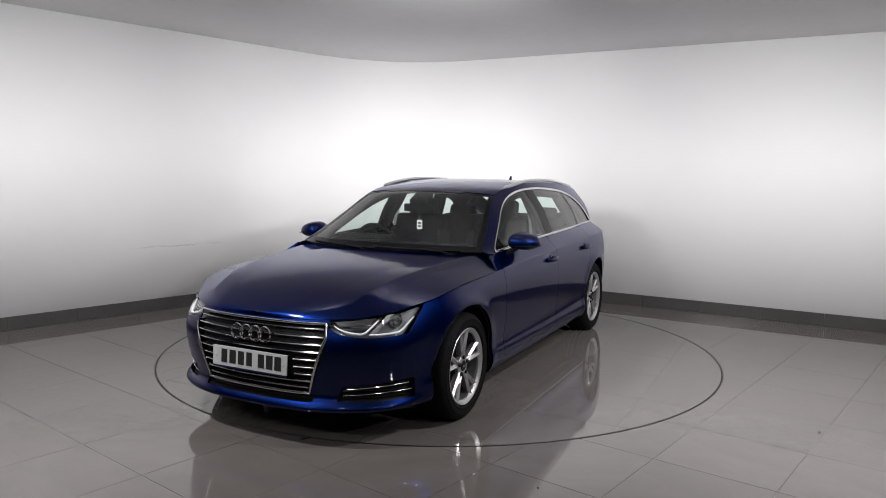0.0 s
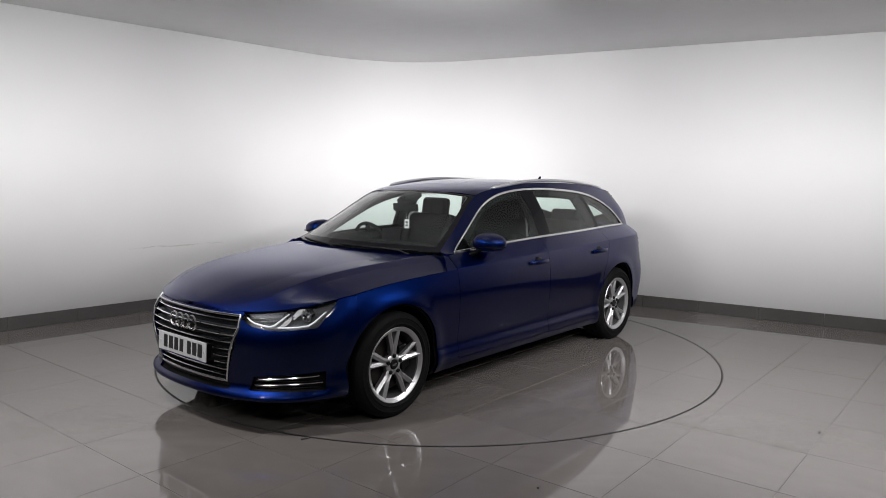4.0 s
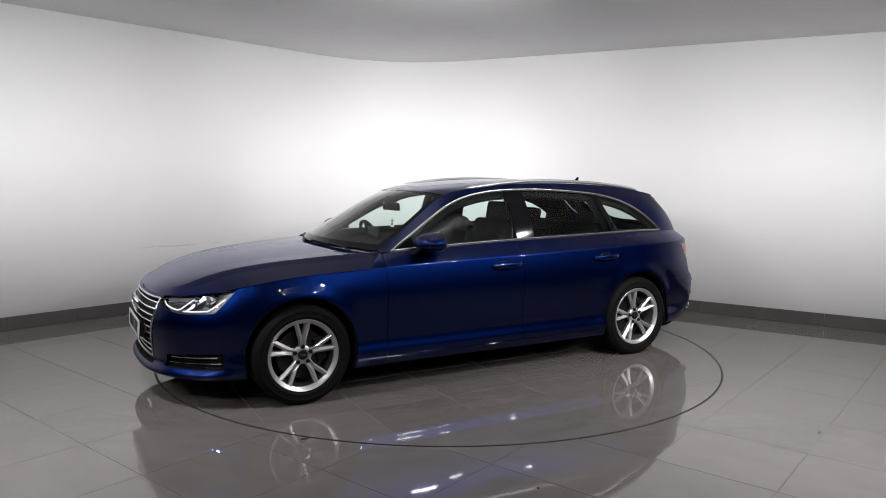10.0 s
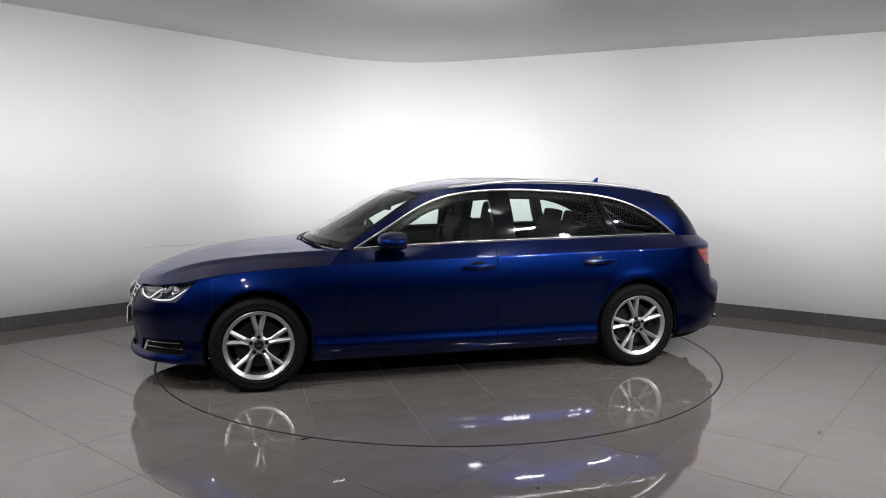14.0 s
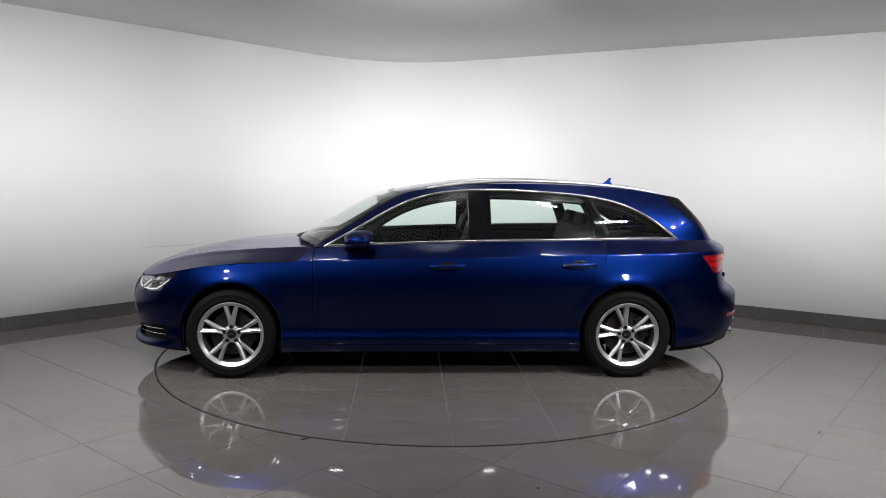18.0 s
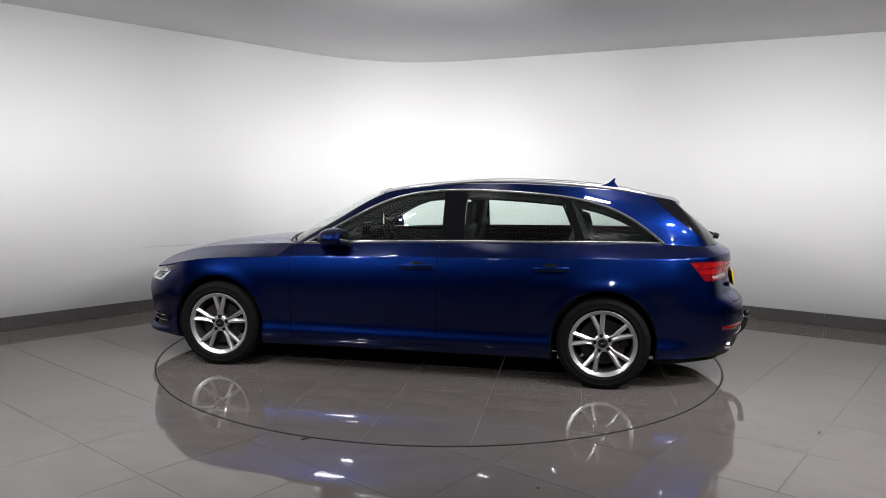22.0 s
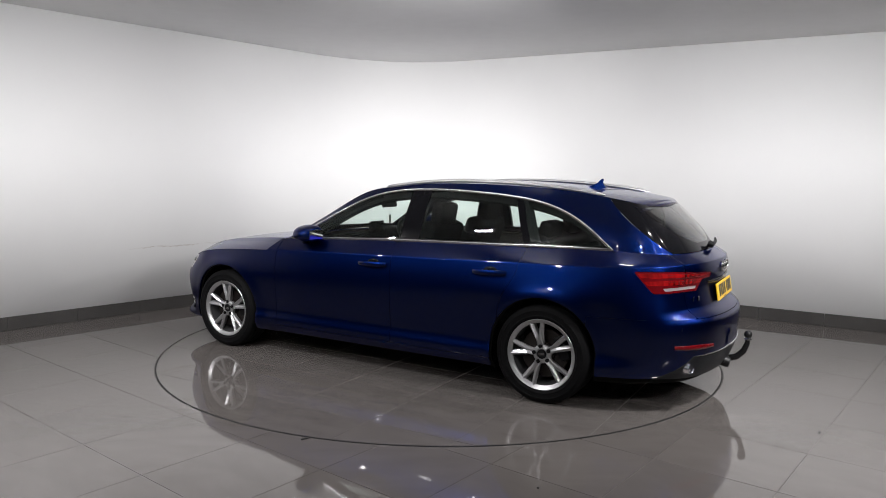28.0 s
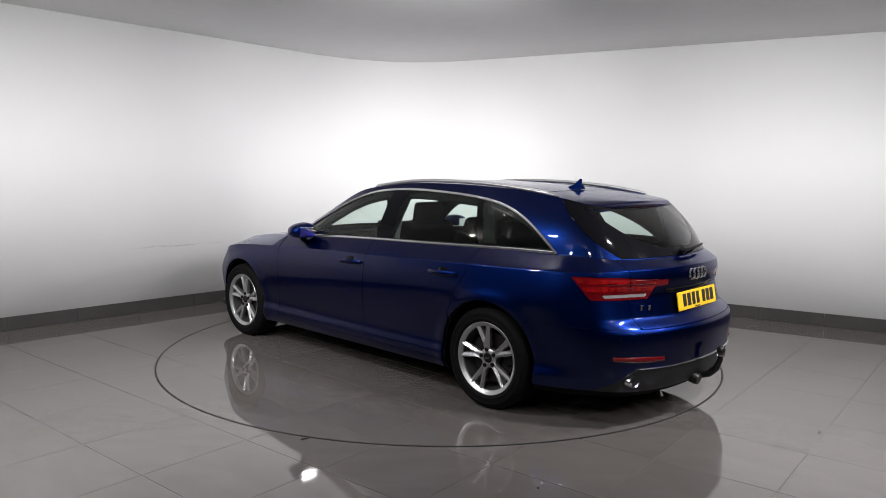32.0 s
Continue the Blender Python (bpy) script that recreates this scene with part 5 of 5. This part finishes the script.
for sgn in (1, -1):
    back = grid_patch(low, us_rear, ws_rear, lambda p, u, w: taillamp_f(p, u, w, 0.003), -0.030, 0.0)
    red = grid_patch(low, us_rear, ws_rear, lambda p, u, w: top_of(taillamp_f(p, u, w), -white_f(p), 0.003 - np.abs(np.abs(Y(p)) - 0.583)), -0.001, 0.012)
    white = grid_patch(low, us_rear, ws_rear, lambda p, u, w: top_of(taillamp_f(p, u, w), white_f(p, -0.001), 0.003 - np.abs(np.abs(Y(p)) - 0.583)), -0.003, 0.010)
    if sgn < 0:
        back, red, white = mirrored(back), mirrored(red), mirrored(white)
    glow = grid_patch(low, us_rear, ws_rear, lambda p, u, w: top_of(taillamp_f(p, u, w, -0.011), 0.806 - Z(p), 0.008 - np.abs(np.abs(Y(p)) - 0.583), np.minimum(0.012 - np.abs(Z(p) - 0.842), 0.0)), 0.0015, 0.004)
    if sgn < 0:
        glow = mirrored(glow)
    lamp = link_mesh("tail_lamp", *red[:2], DARKRED, car, "red tail lamp with a white strip", red[2])
    link_mesh("lamp_lens", *glow[:2], REDLENS, lamp, "bright red lens", glow[2])
    link_mesh("lamp_base", *back[:2], DARKRED, lamp, "", back[2])
    if len(white[0]):
        link_mesh("reversing_light", *white[:2], SMOKE, lamp, "clear white reversing light", white[2])
    for z, ya, yb in ((0.868, 0.40, 0.70), (0.846, 0.42, 0.73), (0.825, 0.44, 0.74)):
        pts = [tail((ya + (yb - ya) * i / 12) * sgn, z, 0.0005) for i in range(13)]
        part("lamp_rib", tube(pts, 0.0018, 6), DARKRED, lamp)
    # reflectors low in the bumper
    pts = [tail((0.45 + 0.275 * i / 10) * sgn, 0.424 + 0.010 * i / 10, 0.001) for i in range(11)]
    part("rear_reflector", tube(pts, [0.010 + 0.005 * math.sin(math.pi * i / 10) for i in range(11)], 8, (0.4, 1.1)), DARKRED, rear_bumper, "red bumper reflector", smooth=True)
    for y, z in ((0.70, 0.545), (0.30, 0.53)):
        c = tail(y * sgn, z, 0.0)
        part("parking_sensor", lathe([(0.001, -0.004), (0.009, -0.004), (0.009, 0.001), (0.001, 0.0015)], 16, "X", Matrix.Translation(c) @ Vector((-1, 0.5 * sgn if y > 0.5 else 0.05, 0)).to_track_quat("X", "Z").to_matrix().to_4x4()), PAINT, rear_bumper)
dif = grid_patch(low, space(ux(-1.95), UEND, 0.014), np.linspace(0.02, 0.40, 40), lambda p, u, w: top_of(diffuser_f(p), 0.228 - Z(p)), 0.002, 0.03)
diffuser = middle("diffuser", dif, GREYPL, "dark grey rear diffuser", rear_bumper)
pts = [tail(0.60 - 1.20 * i / 40, 0.374, 0.004) for i in range(41)]
part("diffuser_strip", tube(pts, [0.003 + 0.003 * math.sin(math.pi * i / 40) for i in range(41)], 8), SATIN, diffuser, "silver trim strip", smooth=True)
m = Matrix.Translation(tail(0.615, 0.298, 0.004)) @ pose(0, 0, 0, 0, 0, -14)
pipe = part("exhaust_pipe", lathe([(0.034, 0.12), (0.035, -0.006), (0.039, -0.010), (0.041, -0.006), (0.040, 0.12)], 32, "X", m @ Matrix.Diagonal((1, 1.05, 0.80, 1))), CHROME, diffuser, "chrome tailpipe", smooth=True)
part("pipe_inside", lathe([(0.001, 0.015), (0.034, 0.015), (0.034, 0.02), (0.001, 0.02)], 24, "X", m @ Matrix.Diagonal((1, 1.05, 0.80, 1))), LINER, pipe)
rplate = part("rear_number_plate", box((0.008, 0.520, 0.111), pose(-2.353, 0, 0.722, 0, 10, 0), 0.003), PLATEYELLOW, tailgate, "yellow number plate with black bars")
for y, wd in ((0.175, 0.045), (0.115, 0.048), (0.055, 0.044), (-0.003, 0.042), (-0.085, 0.045), (-0.143, 0.047), (-0.200, 0.048)):
    part("plate_bar", box((0.002, wd * 0.9, 0.074), pose(-2.3573, y, 0.7265, 0, 10, 0)), INK, rplate)
part("plate_foot_bar", box((0.002, 0.07, 0.006), pose(-2.3652, 0.01, 0.675, 0, 10, 0)), INK, rplate)
part("plate_recess_lip", tube([tail(0.34 - 0.68 * i / 16, 0.802, 0.004) for i in range(17)], 0.006, 8), GLOSSBLACK, tailgate)
badge_rings(tailgate, lambda y, z: Vector((tail(y, z, 0.006).x, y, z)), -0.078, 0.052, 0.875, 0.037, 0.010, pose(0, 0, 0, 0, 186, 0))
for y, wd, hh, z in ((0.515, 0.034, 0.030, 0.710), (0.468, 0.026, 0.030, 0.708), (-0.40, 0.020, 0.020, 0.705), (-0.43, 0.020, 0.020, 0.705)):
    c = tail(y, z, 0.003)
    part("model_badge", box((0.004, wd, hh), Matrix.Translation(c), 0.002), CHROME, tailgate, "small chrome badge")

# spoiler over the rear window
bm = bmesh.new()
rows = []
for i in range(31):
    y = -0.555 + 1.11 * i / 30
    a = 1 - (abs(y) / 0.555) ** 3
    xt = -1.965 + 0.085 * (abs(y) / 0.555) ** 2.5
    zt = 1.280 - 0.012 * (abs(y) / 0.5) ** 2
    zr = float(crown_z(-1.83)) - 0.040 * (abs(y) / 0.555) ** 2
    rows.append([bm.verts.new(v) for v in ((-1.80, y, zr + 0.001), (-1.90, y, zr - 0.016), (xt + 0.012, y, zt + 0.004), (xt, y, zt - 0.004), (xt + 0.006, y, zt - 0.014), (-1.93, y, zt - 0.030), (-1.86, y, zt - 0.03))])
for a, b in zip(rows, rows[1:]):
    for j in range(7):
        bm.faces.new((a[j], a[(j + 1) % 7], b[(j + 1) % 7], b[j]))
bm.faces.new(rows[0]), bm.faces.new(rows[-1])
bmesh.ops.recalc_face_normals(bm, faces=bm.faces)
spoiler = part("spoiler", bm, PAINT, tailgate, "body-coloured roof spoiler", smooth=True)
part("third_brake_light", box((0.012, 0.30, 0.010), pose(-1.952, 0, 1.269), 0.002), DARKRED, spoiler, "dark red brake light")
# black border of the rear window
def border_f(p, u, w):
    inside = top_of(X(p) - rear_glass_x(Z(p)) + 0.125, 1.030 - Z(p), Z(p) - 1.262)
    return top_of(rear_glass_f(p, 0.004), -inside)
bd = grid_patch(upper, space(ux(-1.66), UEND, 0.010), np.linspace(0, 1, 70), border_f, -0.002, 0.004)
middle("rear_window_border", bd, GLOSSBLACK, "black rear window border", tailgate)
# rear wiper
p0, p1 = upper(ur(0.02), 0.08), upper(ur(0.36), 0.10)
w0, w1 = Vector((p0[0] - 0.03, 0.03, p0[2] + 0.012)), Vector((p1[0] - 0.02, -0.33, p1[2] + 0.02))
rw = part("rear_wiper", tube([w0 + (w1 - w0) * (i / 10) + Vector((-0.012 * math.sin(math.pi * i / 10), 0, 0)) for i in range(11)], [0.014 - 0.007 * i / 10 for i in range(11)], 8), BLACK, tailgate, "black rear wiper", smooth=True)
part("wiper_cap", lathe([(0.001, -0.02), (0.024, -0.02), (0.020, 0.012), (0.001, 0.016)], 20, "X", Matrix.Translation(w0) @ pose(0, 0, 0, 0, 160, 0)), BLACK, rw, smooth=True)
# tow bar with ball and socket
towbar = part("tow_bar", tube([(-2.20, 0, 0.235), (-2.30, 0, 0.232), (-2.39, 0, 0.240), (-2.455, 0, 0.262), (-2.497, 0, 0.305), (-2.517, 0, 0.36), (-2.520, 0, 0.395)], [0.026, 0.025, 0.023, 0.021, 0.020, 0.017, 0.014], 12), IRON, car, "black swan-neck tow bar with ball", smooth=True)
bm = bmesh.new()
bmesh.ops.create_uvsphere(bm, u_segments=24, v_segments=16, radius=0.026, matrix=Matrix.Translation((-2.520, 0, 0.420)))
part("tow_ball", bm, IRON, towbar, "black tow ball with silver band", smooth=True)
part("ball_band", lathe([(0.020, 0.385), (0.0245, 0.385), (0.0245, 0.398), (0.020, 0.398)], 20, "Z", Matrix.Translation((-2.520, 0, 0))), SATIN, towbar)
part("tow_socket", lathe([(0.001, 0.0), (0.030, 0.0), (0.036, 0.012), (0.036, 0.055), (0.028, 0.062), (0.001, 0.062)], 24, "X", Matrix.Translation((-2.425, 0.075, 0.232)) @ pose(0, 0, 0, 0, -12, 0)), IRON, towbar, "black trailer socket", smooth=True)
part("socket_bracket", box((0.10, 0.10, 0.012), pose(-2.36, 0.05, 0.245)), IRON, towbar)

# ---- cabin ----
def cushion(size, m, bevel, mat=LEATHER, name="seat_cushion", parent=None, label=""):
    return part(name, box(size, m, bevel, 4), mat, parent or car, label, smooth=True)


lining = grid_patch(roof, space(ux(0.20), UEND - 0.2, 0.05), np.linspace(0, 0.985, 14), None, -0.025, 0.0, out=(0, 0, 0))
middle("roof_lining", lining, LINING, "grey roof lining")
for y in (0.37, -0.37):
    seat = cushion((0.52, 0.50, 0.17), pose(0.00, y, 0.47, 0, -8, 0), 0.05, label="black leather front seat", name="front_seat")
    cushion((0.15, 0.50, 0.62), pose(-0.285, y, 0.80, 0, -17, 0), 0.06, name="backrest", parent=seat)
    for dy in (0.225, -0.225):
        cushion((0.17, 0.08, 0.46), pose(-0.25, y + dy, 0.76, 0, -17, 0), 0.035, name="side_bolster", parent=seat)
    cushion((0.095, 0.27, 0.185), pose(-0.385, y, 1.150, 0, -10, 0), 0.042, name="headrest", parent=seat)
    for dy in (0.06, -0.06):
        part("headrest_post", tube([(-0.37, y + dy, 1.02), (-0.38, y + dy, 1.10)], 0.006, 8), CHROME, seat)
# dark inner frames round the side windows
us_in = space(ux(0.80), ux(-1.95), 0.014)
inner = grid_patch(upper, us_in, np.linspace(0, 1, 44), lambda p, u, w: top_of(-top_of(Z(p) - chrome_top(X(p)) + 0.036 + 0.02 * smoothstep(0.2, 0.6, X(p)), belt(X(p)) + 0.030 - Z(p), -1.72 - X(p)), -1.80 - X(p)), -0.040, 0.03)
sides("inner_window_frame", inner, CABIN, "dark inner window frame")
bench = cushion((0.50, 1.22, 0.16), pose(-0.86, 0, 0.50, 0, -8, 0), 0.05, name="rear_bench", label="black leather rear bench")
cushion((0.15, 1.24, 0.55), pose(-1.18, 0, 0.79, 0, -22, 0), 0.05, name="bench_backrest", parent=bench)
for y in (0.42, 0.0, -0.42):
    cushion((0.09, 0.26, 0.12), pose(-1.27, y, 1.085, 0, -15, 0), 0.035, name="bench_headrest", parent=bench)
part("load_cover", box((0.75, 1.10, 0.02), pose(-1.68, 0, 0.935), 0.006), CABIN, car, "dark load cover")
dash = part("dashboard", box((0.42, 1.36, 0.20), pose(0.72, 0, 0.83, 0, 8, 0), 0.05, 3), CABIN, car, "dark dashboard", smooth=True)
part("instrument_hood", box((0.22, 0.40, 0.09), pose(0.56, -0.37, 0.935, 0, 6, 0), 0.035, 3), CABIN, dash, smooth=True)
part("dash_display", box((0.015, 0.20, 0.11), pose(0.53, -0.02, 0.985, 0, -8, 0), 0.006), GLOSSBLACK, dash)
wheel_m = pose(0.385, -0.37, 0.888, 0, -66, 0)
sw = part("steering_wheel", lathe([(0.170, -0.012), (0.182, -0.017), (0.194, -0.008), (0.194, 0.008), (0.182, 0.015), (0.170, 0.010)], 48, "Z", wheel_m), CABIN, car, "black steering wheel", smooth=True)
part("wheel_boss", lathe([(0.001, -0.03), (0.07, -0.025), (0.075, 0.005), (0.05, 0.02), (0.001, 0.024)], 24, "Z", wheel_m), CABIN, sw, smooth=True)
for a in (0, 180, 270):
    part("wheel_spoke", box((0.11, 0.035, 0.014), wheel_m @ pose(0, 0, 0, 0, 0, a) @ Matrix.Translation((0.12, 0, 0)), 0.005), CABIN, sw)
part("centre_console", box((0.9, 0.24, 0.30), pose(0.25, 0, 0.52), 0.04, 3), CABIN, car, smooth=True)
for sgn in (1, -1):
    part("door_card", box((1.90, 0.05, 0.62), pose(-0.30, 0.755 * sgn, 0.62), 0.02), CABIN, car, "dark door lining")
    # inner pillars and belts
    for x0, z0, x1, z1 in ((-0.33, 0.95, -0.36, 1.33),):
        a, b = on_upper(x0, 0.985), on_upper(x1, 1.33)
        part("inner_pillar", tube([(a[0], (a[1] - 0.06) * sgn, a[2]), (b[0], (b[1] - 0.06) * sgn, b[2])], 0.04, 8, (1.0, 1.0)), CABIN, car)
    a, b = on_upper(-1.27, 1.0), on_upper(-1.15, 1.265)
    part("inner_pillar", tube([(a[0], (a[1] - 0.05) * sgn, a[2]), (b[0], (b[1] - 0.07) * sgn, b[2])], 0.05, 8), CABIN, car)
    trim = [on_upper(x, float(chrome_top(x)) - 0.012) for x in np.linspace(0.72, 0.05, 10)]
    part("pillar_trim", tube([(p[0] - 0.01, (p[1] - 0.045) * sgn, p[2]) for p in trim], 0.024, 8), CABIN, car, "dark windscreen pillar trim")
    belt_m = [(-0.345, 0.615 * sgn, 1.22), (-0.33, 0.64 * sgn, 1.0), (-0.32, 0.66 * sgn, 0.75)]
    part("seat_belt", tube(belt_m, 0.022, 6, (0.12, 1.0)), LINING, car, "grey seat belt")
    part("trunk_side", box((0.62, 0.05, 0.5), pose(-1.58, 0.66 * sgn, 0.70), 0.02), CABIN, car)

# ---- loose bits on the floor ----
leaf_spots = ((2.52, 1.86, 20), (2.22, 2.06, 70))
for x, y, a in leaf_spots:
    bm = bmesh.new()
    out = [(0.045 * math.cos(t) * (1 + 0.3 * math.sin(3 * t)), 0.024 * math.sin(t) * (1 + 0.2 * math.cos(5 * t))) for t in [2 * math.pi * i / 14 for i in range(14)]]
    vs = [bm.verts.new((px, py, 0.006 + 0.012 * abs(px) / 0.045)) for px, py in out]
    c = bm.verts.new((0, 0, 0.002))
    for i in range(14):
        bm.faces.new((vs[i], vs[(i + 1) % 14], c))
    bmesh.ops.solidify(bm, geom=bm.faces[:], thickness=0.0012)
    ob = part("dry_leaf", bm, DEBRIS)
    ob.matrix_world = pose(x, y, 0.001, 0, 0, a)
    tagged(ob, "small dry brown leaf on the tiles by the skirting", "leaf", "leaves by the wall")
tie = part("strap_end", tube([(-0.715, -2.138, 0.004), (-0.733, -2.152, 0.005), (-0.752, -2.170, 0.004)], [0.004, 0.005, 0.004], 6), IRON)
tagged(tie, "short black strap end beside the turntable rim", "strap")
for x, y in ((2.20, -1.97), (1.85, -2.20), (0.47, -2.75)):
    bm = bmesh.new()
    bmesh.ops.create_icosphere(bm, subdivisions=1, radius=0.006, matrix=Matrix.Translation((x, y, 0.005)) @ Matrix.Diagonal((1.2, 0.8, 0.7, 1)))
    tagged(part("grit_speck", bm, IRON), "tiny dark speck of grit on the tiles", "grit", "specks of grit")



# ---- the turning of the turntable and the car ----
CENTRE = Matrix.Translation((0.0984, 0.0639, 0.0))


def heading(t):
    return 242.834 - 3.36672 * t + 0.0011195 * t * t


def motions():
    times = [i * 1.0 for i in range(33)]
    walk(turntable, [(t, pose(0, 0, 0, 0, 0, heading(t))) for t in times])
    walk(car, [(t, pose(0, 0, 0, 0, 0, heading(t)) @ CENTRE) for t in times])


lay_turntable()
lay_floor()
motions()
